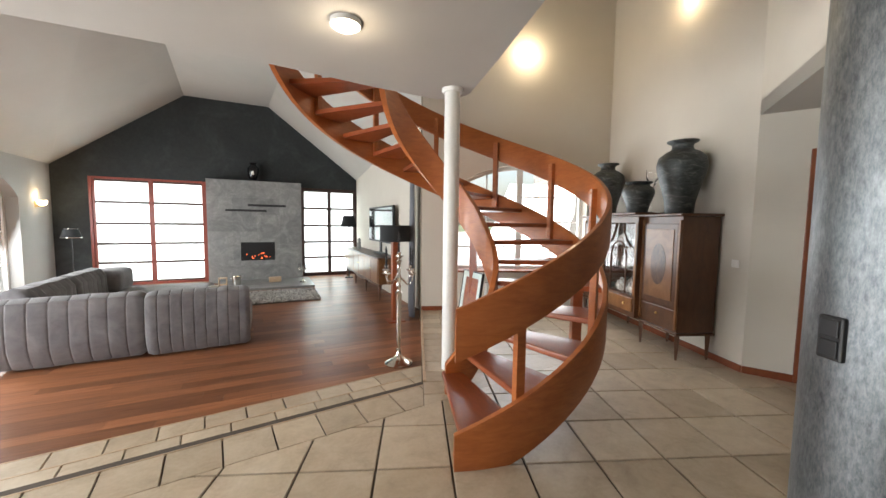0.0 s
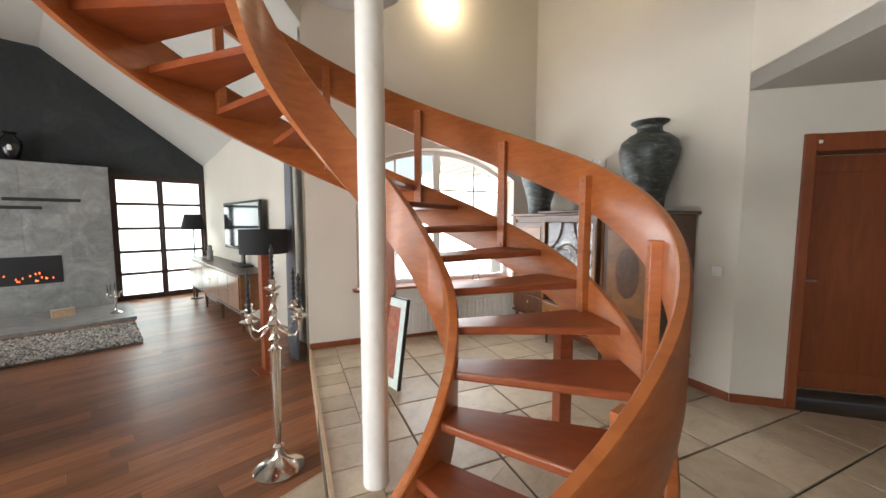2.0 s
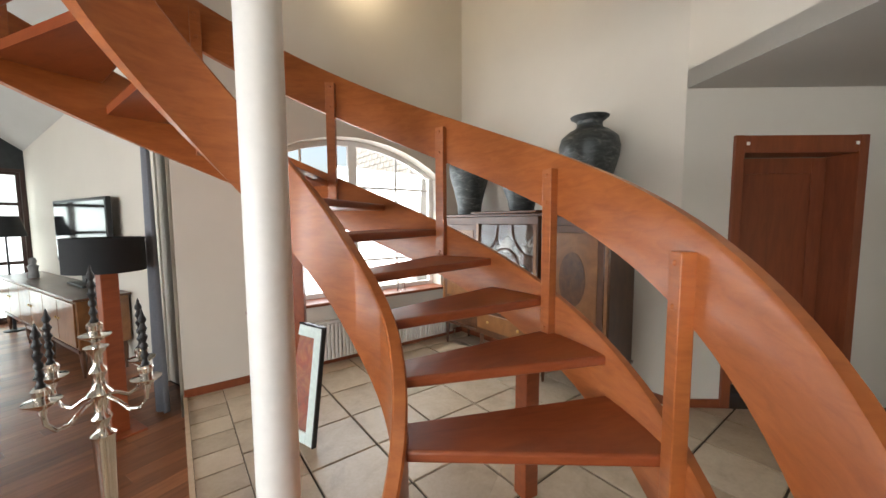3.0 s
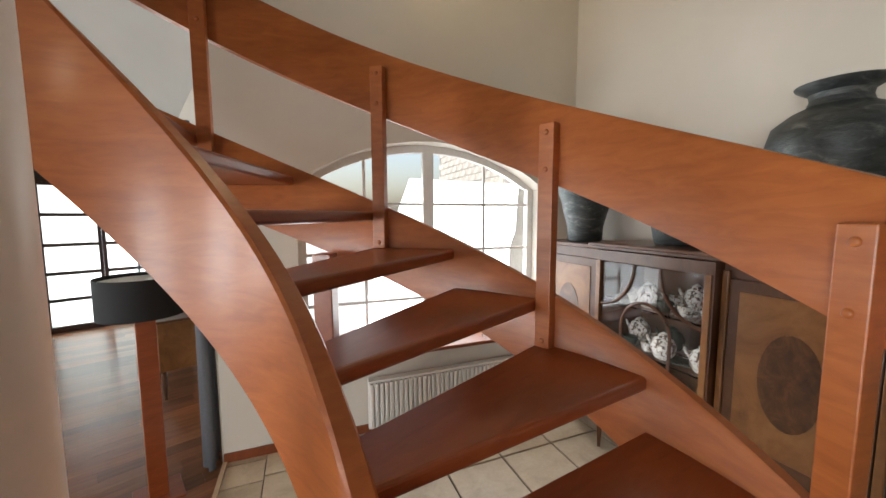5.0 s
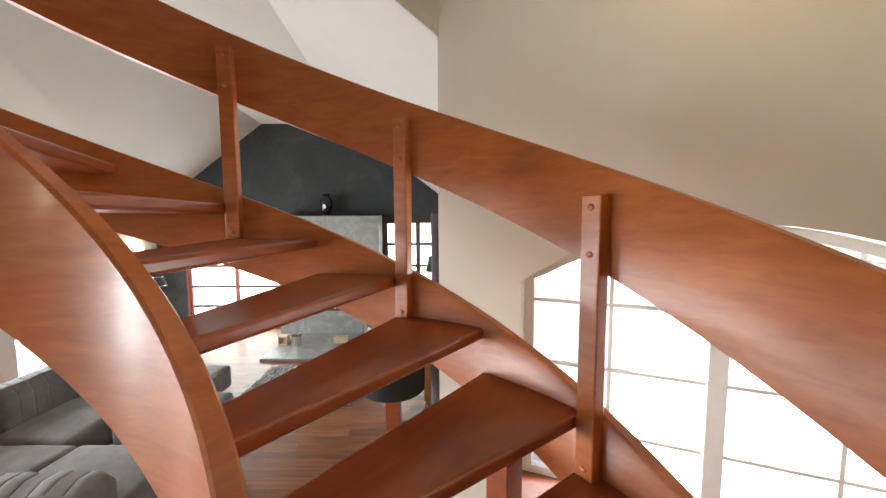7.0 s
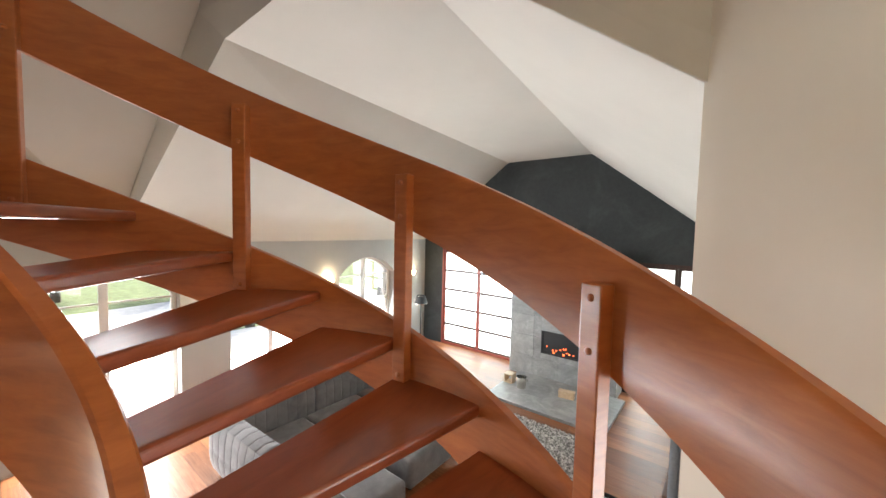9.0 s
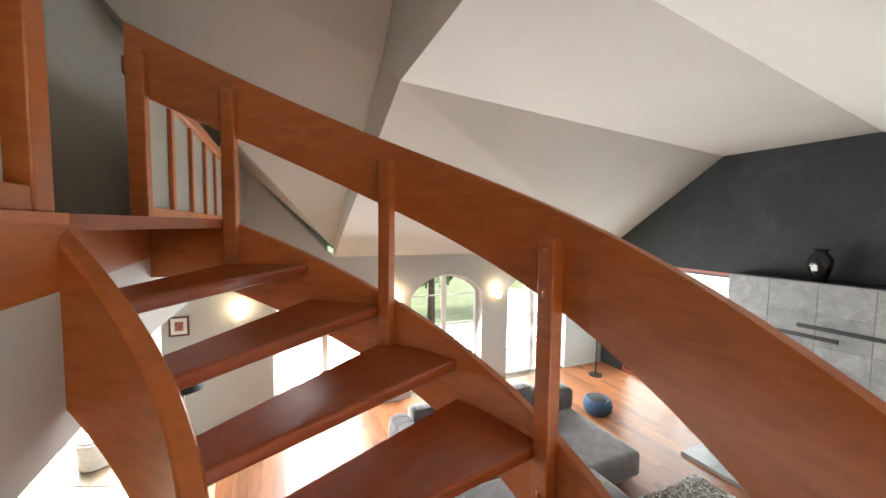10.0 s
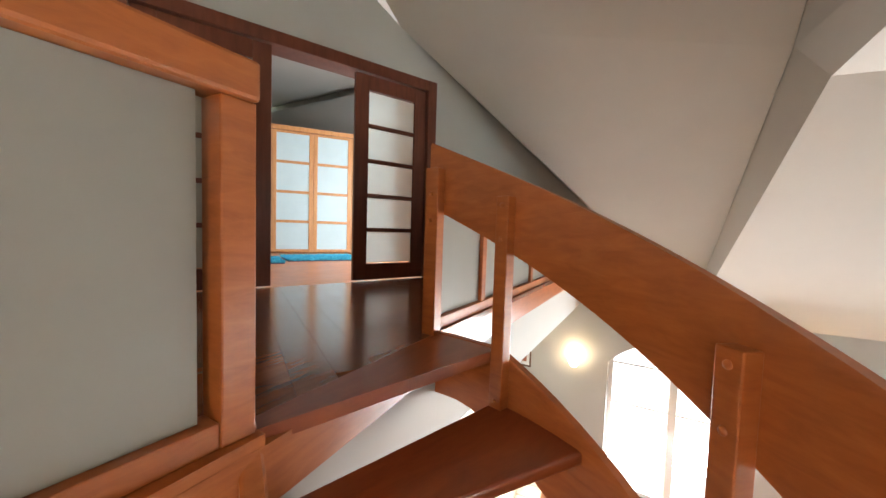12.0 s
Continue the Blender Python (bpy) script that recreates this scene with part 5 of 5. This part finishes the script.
part("canvas", box(0.075, -0.016, 0.075, pw - 0.075, -0.004, ph - 0.075), CANVAS, pt, "loose red brushwork canvas")

# wall lamps high in the hall, and the round ceiling lamp
for i, (m, cxy) in enumerate(((along(P0, P1) @ pose(1.63, 0, 0), None), (along(P1, Q) @ pose(1.64, 0, 0), None))):
    z = 4.10
    wl_ = root("wall_lamp", m @ pose(0, -0.001, z), "round white wall lamp glowing warm", "wall lamp", "hall wall lamps")
    part("base", lathe([(0, 0), (0.07, 0), (0.07, 0.02), (0, 0.02)], 24), FRAME_WHITE, wl_).matrix_basis = pose(0, 0, 0, 90)
    part("globe", lathe([(0, 0.09), (0.05, 0.08), (0.08, 0.05), (0.085, 0.02), (0.08, 0.0205), (0, 0.0205)], 28), GLOW, wl_, "warm opal globe", True).matrix_basis = pose(0, 0, 0, 90)
    bulb((m @ Vector((0, -0.22, z + 0.0))), 9 - 4 * i, (1.0, 0.80, 0.52), 0.06)
cl = root("ceiling_lamp", pose(-0.54, 2.76, SLAB_LO), "round flush ceiling lamp, lit", "ceiling lamp")
part("ring", lathe([(0.085, 0), (0.095, 0), (0.095, -0.03), (0.085, -0.03), (0.085, 0)], 32), FRAME_WHITE, cl, smooth=True)
part("diffuser", lathe([(0, -0.055), (0.05, -0.05), (0.083, -0.03), (0.083, -0.005), (0, -0.005)], 32), GLOW, cl, "glowing opal disc", True)
bulb((-0.54, 2.76, SLAB_LO - 0.14), 2.5, (1.0, 0.84, 0.62), 0.06)

# small things by the far window
fl2 = root("floor_lamp", pose(-4.13, 3.10, 0), "slim floor lamp with a tapered black shade", "floor lamp")
part("base", lathe([(0, 0), (0.14, 0), (0.14, 0.018), (0, 0.024)], 28), BLACK, fl2, smooth=True)
part("pole", lathe([(0, 0.022), (0.011, 0.022), (0.011, 1.22), (0, 1.22)], 12), CHROME, fl2, smooth=True)
part("shade", lathe([(0.12, 1.42), (0.20, 1.14), (0.195, 1.14), (0.115, 1.42), (0.12, 1.42)], 32), BLACK_SHADE, fl2, smooth=True)
part("rim_band", lathe([(0.121, 1.41), (0.126, 1.418), (0.121, 1.426)], 32), SILVER, fl2, "silver rim", True)
pf = root("pouf", pose(-4.85, 1.95, 0), "round white upholstered pouf on the tiles", "pouf")
part("body", lathe([(0, 0.02), (0.17, 0.02), (0.185, 0.05), (0.185, 0.36), (0.165, 0.40), (0.10, 0.41), (0, 0.41)], 30), PORCELAIN, pf, smooth=True)
part("piping", tube([(0.187 * math.cos(a), 0.187 * math.sin(a), 0.36) for a in [2 * math.pi * k / 32 for k in range(33)]], 0.006, 6), FRAME_WHITE, pf, smooth=True)
part("foot_ring", lathe([(0, 0), (0.15, 0), (0.15, 0.019), (0, 0.019)], 24), BLACK, pf)
pic = root("picture_frame", pose(XL + 0.002, 2.78, 1.49), "small dark-framed picture on the wall", "picture")
part("frame", join(join(box(0, -0.13, 0, 0.02, -0.105, 0.3, 0.003), box(0, 0.105, 0, 0.02, 0.13, 0.3, 0.003)), join(box(0, -0.105, 0, 0.02, 0.105, 0.025, 0.003), box(0, -0.105, 0.275, 0.02, 0.105, 0.3, 0.003))), WALNUT, pic)
part("mount", box(0, -0.105, 0.025, 0.008, 0.105, 0.275), PORCELAIN, pic, "pale mount")
part("print", box(0.008, -0.055, 0.08, 0.010, 0.055, 0.22), CANVAS, pic, "small dark print")

# ---------------------------------------------------------------- landing
BALW = STAIR_WOOD
nw_ = root("newel_post", pose(-0.01, 3.69, SLAB_HI), "square wooden newel post at the head of the stair", "post")
part("shaft", box(-0.04, -0.04, 0, 0.04, 0.04, 0.769, 0.005), BALW, nw_)


def glass_balustrade(a, b, h=0.94, first=True, last=True, panels=1, over=0.0):
    r = root("balustrade", pose(a[0], a[1], SLAB_HI, 0, 0, math.degrees(math.atan2(b[1] - a[1], b[0] - a[0]))), "wooden balustrade with frosted glass panels on the landing", "balustrade", "landing balustrades")
    n = dist(a, b)
    part("handrail", box(-over, -0.05, h - 0.09, n, 0.05, h, 0.01), BALW, r)
    part("bottom_rail", box(0, -0.035, 0.0, n, 0.035, 0.06, 0.004), BALW, r)
    for i in range(panels + 1):
        x = n * i / panels
        if (i == 0 and not first) or (i == panels and not last):
            continue
        part("post", box(x - 0.03, -0.03, 0.06, x + 0.03, 0.03, h - 0.09, 0.004), BALW, r)
    for i in range(panels):
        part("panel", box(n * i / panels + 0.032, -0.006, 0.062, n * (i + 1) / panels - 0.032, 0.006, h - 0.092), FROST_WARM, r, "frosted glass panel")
    return r


glass_balustrade((0.03, 3.69), (0.42, 3.69), h=0.86, first=False, last=True, over=0.085)
glass_balustrade((0.52, 3.64), (0.54, 2.70), first=False, panels=1)
glass_balustrade((0.54, 2.68), (-0.35, -0.5), first=False, panels=4)
glass_balustrade((-1.08, 3.60), (-5.36, 3.60), first=False, panels=8, h=0.78)

# wall with the bedroom door
WSL = 6.0
dcx, dww, dhh = 4.164, 2.32, 1.90
bm = wall_mesh(WSL, 4.0, 0.2, [(dcx, 0.0, dww, dhh, 0.0)], (0.85, 3.9, [(3.36, 2.38)]))
wsw = part("wall_landing", bm, WALL_GREY)
wsw.matrix_basis = Matrix.Translation((0, 0, SLAB_HI)) @ Matrix.Translation((WS0[0], WS0[1], 0)) @ pose(0, 0, 0, 0, 0, math.degrees(math.atan2(WSD.y, WSD.x))) @ Matrix.Diagonal((1, -1, 1, 1))
tagged(wsw, "pale grey landing wall with the bedroom door", "wall", kind="structure")
WM = Matrix.Translation((WS0[0], WS0[1], SLAB_HI)) @ pose(0, 0, 0, 0, 0, math.degrees(math.atan2(WSD.y, WSD.x)))
bd = root("door_4", WM @ pose(dcx, 0, 0), "red-brown double door with frosted panes, one leaf open", "door", kind="structure")
part("architrave", join(join(box(-dww / 2 - 0.07, -0.21, 0, -dww / 2 + 0.03, 0.02, dhh + 0.07, 0.004), box(dww / 2 - 0.03, -0.21, 0, dww / 2 + 0.07, 0.02, dhh + 0.07, 0.004)), box(-dww / 2 + 0.031, -0.208, dhh - 0.03, dww / 2 - 0.031, 0.018, dhh + 0.068, 0.004)), FRAME_WOOD, bd)


def glazed_leaf(x0, w, h, mat, pm, parent, y=-0.05):
    lf = part("door_leaf", join(box(x0, y, 0.01, x0 + 0.13, y + 0.04, h, 0.004), box(x0 + w - 0.13, y, 0.01, x0 + w, y + 0.04, h, 0.004)), mat, parent)
    n = 5
    z0, z1 = 0.16, h - 0.13
    part("bottom_rail", box(x0 + 0.13, y, 0.01, x0 + w - 0.13, y + 0.04, z0, 0.004), mat, lf)
    part("top_rail", box(x0 + 0.13, y, z1, x0 + w - 0.13, y + 0.04, h, 0.004), mat, lf)
    for i in range(n):
        a, b = z0 + (z1 - z0) * i / n, z0 + (z1 - z0) * (i + 1) / n
        part("pane", box(x0 + 0.125, y + 0.014, a + 0.01, x0 + w - 0.125, y + 0.022, b - 0.01), pm, lf, "frosted glass pane")
        if i:
            part("crossbar", box(x0 + 0.13, y + 0.002, a - 0.018, x0 + w - 0.13, y + 0.038, a + 0.018, 0.003), mat, lf)
    return lf


# Paler glass on this leaf paints in the backlight; the other leaf stays darker.
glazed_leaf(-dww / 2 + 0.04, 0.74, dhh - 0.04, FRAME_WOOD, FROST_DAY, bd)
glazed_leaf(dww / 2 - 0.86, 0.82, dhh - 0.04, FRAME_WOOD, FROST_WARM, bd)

# bedroom beyond the door
bed_floor = part("floor_bedroom", prism([(-5.35, -4.4), (1.5, -4.4), (1.0, 0.5), (-5.35, 3.5)], SLAB_HI - 0.2, SLAB_HI - 0.031), LANDING_WOOD)
tagged(bed_floor, "glossy wooden bedroom floor", "floor", kind="structure")
WD = root("wardrobe", pose(-4.22, -1.05, SLAB_HI - 0.03, 0, 0, 144.4), "fitted wardrobe with pale wood sliding doors and bluish frosted panes", "wardrobe")
part("carcass", box(-1.42, 0.06, 0, 1.42, 0.65, 2.31, 0.005), WARDROBE_WOOD, WD)
part("pelmet", box(-1.44, -0.02, 2.25, 1.44, 0.059, 2.33, 0.005), WARDROBE_WOOD, WD)
for i in range(4):
    x0 = -1.42 + i * 0.71
    dr = part("sliding_door", join(box(x0 + 0.005, 0.0, 0.02, x0 + 0.075, 0.03, 2.24, 0.003), box(x0 + 0.635, 0.0, 0.02, x0 + 0.705, 0.03, 2.24, 0.003)), WARDROBE_WOOD, WD)
    for j in range(5):
        z = 0.02 + j * 0.545
        part("crossbar", box(x0 + 0.075, 0.001, z, x0 + 0.635, 0.029, min(z + 0.05, 2.24), 0.003), WARDROBE_WOOD, dr)
        if j < 4:
            part("pane", box(x0 + 0.07, 0.012, z + 0.05, x0 + 0.64, 0.02, z + 0.545), FROST_BLUE, dr, "bluish frosted pane")


def shag(name, x0, y0, x1, y1, z, m, count, label):
    r = root(name, m, label, "rug")
    part("backing", box(x0, y0, z, x1, y1, z + 0.012, 0.003), BLUE_CLOTH, r)
    b = bmesh.new()
    g = random.Random(5)
    for _ in range(count):
        x, y = g.uniform(x0, x1), g.uniform(y0, y1)
        dx, dy = g.uniform(-0.03, 0.03), g.uniform(-0.03, 0.03)
        vs = [b.verts.new(p) for p in ((x - 0.012, y, z + 0.01), (x + 0.012, y, z + 0.01), (x, y + 0.014, z + 0.01), (x + dx, y + dy, z + g.uniform(0.03, 0.055)))]
        for t in ((0, 1, 3), (1, 2, 3), (2, 0, 3)):
            b.faces.new([vs[k] for k in t])
    tagged(part("pile", b, BLUE_RUG, r), kind="stuff")
    return r


shag("rug", -0.55, -0.45, 0.55, 0.45, 0, pose(-3.55, -0.05, SLAB_HI - 0.03, 0, 0, 150.6), 3000, "turquoise shaggy rug before the wardrobe")
shag("rug", -0.35, -0.4, 0.35, 0.4, 0, pose(-2.55, -0.25, SLAB_HI - 0.03, 0, 0, 150.6), 2000, "turquoise shaggy rug before the wardrobe")
for a, b in (((-5.3, -4.3), (1.0, -4.3)),):
    w = part("wall_bedroom", box(0, 0, 0, dist(a, b), 0.2, 3.5), WALL_WHITE)
    w.matrix_basis = along(a, b) @ pose(0, -0.2, SLAB_HI - 0.03)
    tagged(w, "plain cream bedroom wall", "wall", kind="structure")
# Fill lamp added to brighten the bedroom; no window is built behind it.
window_light((-4.6, 2.3, 4.5), (-2.8, -0.6, 3.6), 1.2, 1.2, 85, (0.85, 0.95, 1.0))

# ---------------------------------------------------------------- outside
bw_ = root("garden_wall", along(P0, P1) @ pose(2.62, 3.8, -0.4, 0, 0, -90), "pale brick wing of the house outside", "wall")
part("core", box(0, 0.012, 0, 3.2, 0.3, 3.6), MORTAR, bw_)
bme = mesh_of(box(0.006, 0, 0.006, 0.294, 0.02, 0.084), "brick")
bme.materials.append(LIGHT_BRICK)
for j in range(28):
    for i in range(10):
        o = part("brick", bme, LIGHT_BRICK, bw_)
        o.matrix_basis = pose(i * 0.30 + (0.15 if j % 2 else 0), 0, 0.9 + j * 0.09)


def tree(x, y, h, seed):
    g = random.Random(seed)
    r = root("tree", pose(x, y, -0.4), "leafy garden tree outside", "tree", "garden trees")
    part("trunk", tube([(0, 0, 0), (0.05, 0.02, h * 0.3), (-0.03, 0.05, h * 0.6), (0.02, 0, h * 0.85)], [0.16, 0.12, 0.08, 0.03], 8), BARK, r)
    b = bmesh.new()
    for _ in range(700):
        d = Vector((g.gauss(0, 1), g.gauss(0, 1), g.gauss(0, 0.8)))
        d = d.normalized() * (g.random() ** 0.4) * h * 0.34
        c = Vector((0, 0, h * 0.66)) + d
        m = Matrix.Translation(c) @ Euler((g.uniform(0, 6), g.uniform(0, 6), g.uniform(0, 6))).to_matrix().to_4x4()
        s = g.uniform(0.10, 0.26)
        vs = [b.verts.new(m @ Vector(q)) for q in ((-s, 0, 0), (0, -s * 0.45, 0.03), (s, 0, 0), (0, s * 0.45, 0.03))]
        b.faces.new(vs)
    part("crown", b, LEAF, r)
    return r


for x, y, h, sd in ((-13, 9, 4.5, 1), (-15, 5.5, 5.5, 2), (-12.5, 2.5, 4.0, 3), (-16, 13, 6, 4)):
    tree(x, y, h, sd)

# ---------------------------------------------------------------- floor pieces, last
AXIS = radians(-21.94)
ux, uy = (math.cos(AXIS), math.sin(AXIS)), (-math.sin(AXIS), math.cos(AXIS))
TS = 0.4412
ORG = (-0.879, 2.501)


def lerp(a, b, f):
    return (a[0] + (b[0] - a[0]) * f, a[1] + (b[1] - a[1]) * f)


def offset(a, b, d):
    n = dist(a, b)
    nx, ny = -(b[1] - a[1]) / n * d, (b[0] - a[0]) / n * d
    return (a[0] + nx, a[1] + ny), (b[0] + nx, b[1] + ny)


tiled = root("floor_tiles", None, "beige ceramic floor tiles with dark joints", "floor", kind="structure")
LINE1 = (EDGE_A, EDGE_B)                      # rows parallel to the wood floor
S1A, S1B = offset(*LINE1, -0.98)
LINE2 = ((0.225, 3.28), (1.229, 5.75))
S2A, S2B = offset(*LINE2, -0.29)


def tile_piece(poly, z=0.0, name="tile", deep=0.012):
    if len(poly) < 3 or area(poly) < 0.0008:
        return
    b = bmesh.new()
    cx, cy = sum(p[0] for p in poly) / len(poly), sum(p[1] for p in poly) / len(poly)
    top = [b.verts.new((cx + (x - cx) * 0.985, cy + (y - cy) * 0.985, z)) for x, y in poly]
    low = [b.verts.new((x, y, z - 0.004)) for x, y in poly]
    bot = [b.verts.new((x, y, z - deep)) for x, y in poly]
    b.faces.new(top)
    for a, c in ((top, low), (low, bot)):
        for i in range(len(poly)):
            j = (i + 1) % len(poly)
            b.faces.new((c[i], c[j], a[j], a[i]))
    return part(name, b, TILE, tiled)


rng = random.Random(4)
count = 0
for i in range(-14, 16):
    for j in range(-16, 12):
        g = 0.007
        o = (ORG[0] + ux[0] * TS * i + uy[0] * TS * j, ORG[1] + ux[1] * TS * i + uy[1] * TS * j)
        quad = [(o[0] + ux[0] * a + uy[0] * c, o[1] + ux[1] * a + uy[1] * c) for a, c in ((g, g), (TS - g, g), (TS - g, TS - g), (g, TS - g))]
        # hall walls
        for a, b in ((P1, P0), ((XL, -4.5), (4.6, -4.5)), ((XL, 12), (XL, -4.5))):
            quad = clip_poly(quad, a, b) if len(quad) > 2 else []
        if len(quad) < 3:
            continue
        bay = clip_poly(quad, P1, Q)
        bay = clip_poly(bay, (4.6, -0.71), Q) if len(bay) > 2 else []
        quad = clip_poly(quad, Q, P1)
        if len(quad) < 3:
            quad = []
        south = clip_poly(quad, S1B, S1A)
        rest = clip_poly(quad, S1A, S1B)
        east = clip_poly(rest, S2B, S2A) if len(rest) > 2 else []
        merged = [p for p in (south, east, bay) if len(p) > 2 and area(p) > 0.0008]
        for p in merged:
            tile_piece(p)
# border rows
for a0, a1, ln, zs in ((0.0, 0.34, 0.285, -0.133), (0.34, 0.66, 0.295, -0.067), (0.66, 0.98, 0.295, 0.0)):
    la, lb = offset(*LINE1, -a0)
    n = dist(la, lb)
    k = int(n / ln) + 1
    sh = rng.uniform(0, 0.2)
    for i in range(k + 1):
        f0, f1 = (i * ln - sh + 0.005) / n, ((i + 1) * ln - sh - 0.005) / n
        f0, f1 = max(0, f0), min(1.03, f1)
        if f1 <= f0:
            continue
        p0, p1 = offset(*LINE1, -a0 - 0.005), offset(*LINE1, -a1 + 0.005)
        q = [lerp(*p1, f0), lerp(*p1, f1), lerp(*p0, f1), lerp(*p0, f0)]
        q = clip_poly(q, LINE2[0], (LINE2[0][0] + (LINE2[1][0] - LINE2[0][0]), LINE2[1][1]))
        tile_piece(q, zs, "tile", 0.085)
# pale nosing along each low step
for a0, zs in ((0.0, -0.133), (0.34, -0.067), (0.66, 0.0)):
    (la, lb), (lc, ld_) = offset(*LINE1, -a0 + 0.004), offset(*LINE1, -a0 - 0.007)
    q = clip_poly([la, lc, ld_, lb][::-1], LINE2[0], LINE2[1])
    q = q if len(q) > 2 else [la, lc, ld_, lb]
    tagged(part("step_nosing", prism(q, zs - 0.066, zs + 0.003), LIGHT_TRIM), "pale edge strip of the low step", "trim", kind="structure")
n = dist(*LINE2)
for i in range(-3, int(n / 0.235) + 1):
    f0, f1 = (i * 0.235 + 0.005) / n, min(1, ((i + 1) * 0.235 - 0.005) / n)
    if f1 <= f0:
        continue
    p0, p1 = offset(*LINE2, -0.03 if f1 > 0.14 else -0.004), offset(*LINE2, -0.29 + 0.005)
    q = clip_poly([lerp(*p1, f0), lerp(*p1, f1), lerp(*p0, f1), lerp(*p0, f0)], S1A, S1B)
    tile_piece(q)
tr = part("trim", prism([lerp(*LINE2, 0.0), lerp(*offset(*LINE2, -0.028), 0.0), lerp(*offset(*LINE2, -0.028), 1), LINE2[1]], ZL, 0.012), LIGHT_TRIM)
tagged(tr, "pale strip between tiles and parquet", "trim", kind="structure")

parq = root("floor_parquet", pose(0, 0, ZL), "reddish-brown varnished wooden plank floor", "floor", kind="structure")
PWID, PLEN = 0.14, 1.45
joined = bmesh.new()
row = 0
y = 3.1
rng = random.Random(9)
while y < YG:
    x = XL - rng.uniform(0, PLEN)
    while x < 1.8:
        ln = PLEN * rng.uniform(0.75, 1.1)
        quad = [(x + 0.0008, y + 0.0006), (x + ln - 0.0008, y + 0.0006), (x + ln - 0.0008, y + PWID - 0.0006), (x + 0.0008, y + PWID - 0.0006)]
        x += ln
        for a, b in (LINE1, ((XL, 12), (XL, 3)), ((XT, 3), (XT, 12)), ((1.8, YG), (-5, YG))):
            quad = clip_poly(quad, a, b) if len(quad) > 2 else []
        if len(quad) > 2:
            quad = clip_poly(quad, *LINE2) if min(p[1] for p in quad) < 5.75 else quad
        if len(quad) < 3 or area(quad) < 0.002:
            continue
        b = prism(quad, -0.012, 0.0)
        part("plank", b, PARQUET, parq)
    y += PWID

land = root("floor_landing", None, "glossy dark red-brown plank floor of the landing", "floor", kind="structure")
du, dv = (math.cos(radians(60)), math.sin(radians(60))), (-math.sin(radians(60)), math.cos(radians(60)))
for i in range(-40, 40):
    for j in range(-4, 6):
        o = (-1.5 + dv[0] * 0.14 * i + du[0] * 1.3 * (j + 0.5 * (i % 2)), 2.0 + dv[1] * 0.14 * i + du[1] * 1.3 * (j + 0.5 * (i % 2)))
        quad = [(o[0] + du[0] * a + dv[0] * c, o[1] + du[1] * a + dv[1] * c) for a, c in ((0.0008, 0.0006), (1.2992, 0.0006), (1.2992, 0.1394), (0.0008, 0.1394))]
        for a, b in (((0.6, 3.655), (XL, 3.655)), ((0.60, 2.75), (0.72, 3.50)), ((-0.45, -0.6), (0.60, 2.75)), ((WS0[0], WS0[1]), (WS0[0] + WSD.x, WS0[1] + WSD.y))):
            quad = clip_poly(quad, a, b) if len(quad) > 2 else []
        if len(quad) > 2 and area(quad) > 0.003:
            part("plank", prism(quad, SLAB_HI - 0.03, SLAB_HI), LANDING_WOOD, land)
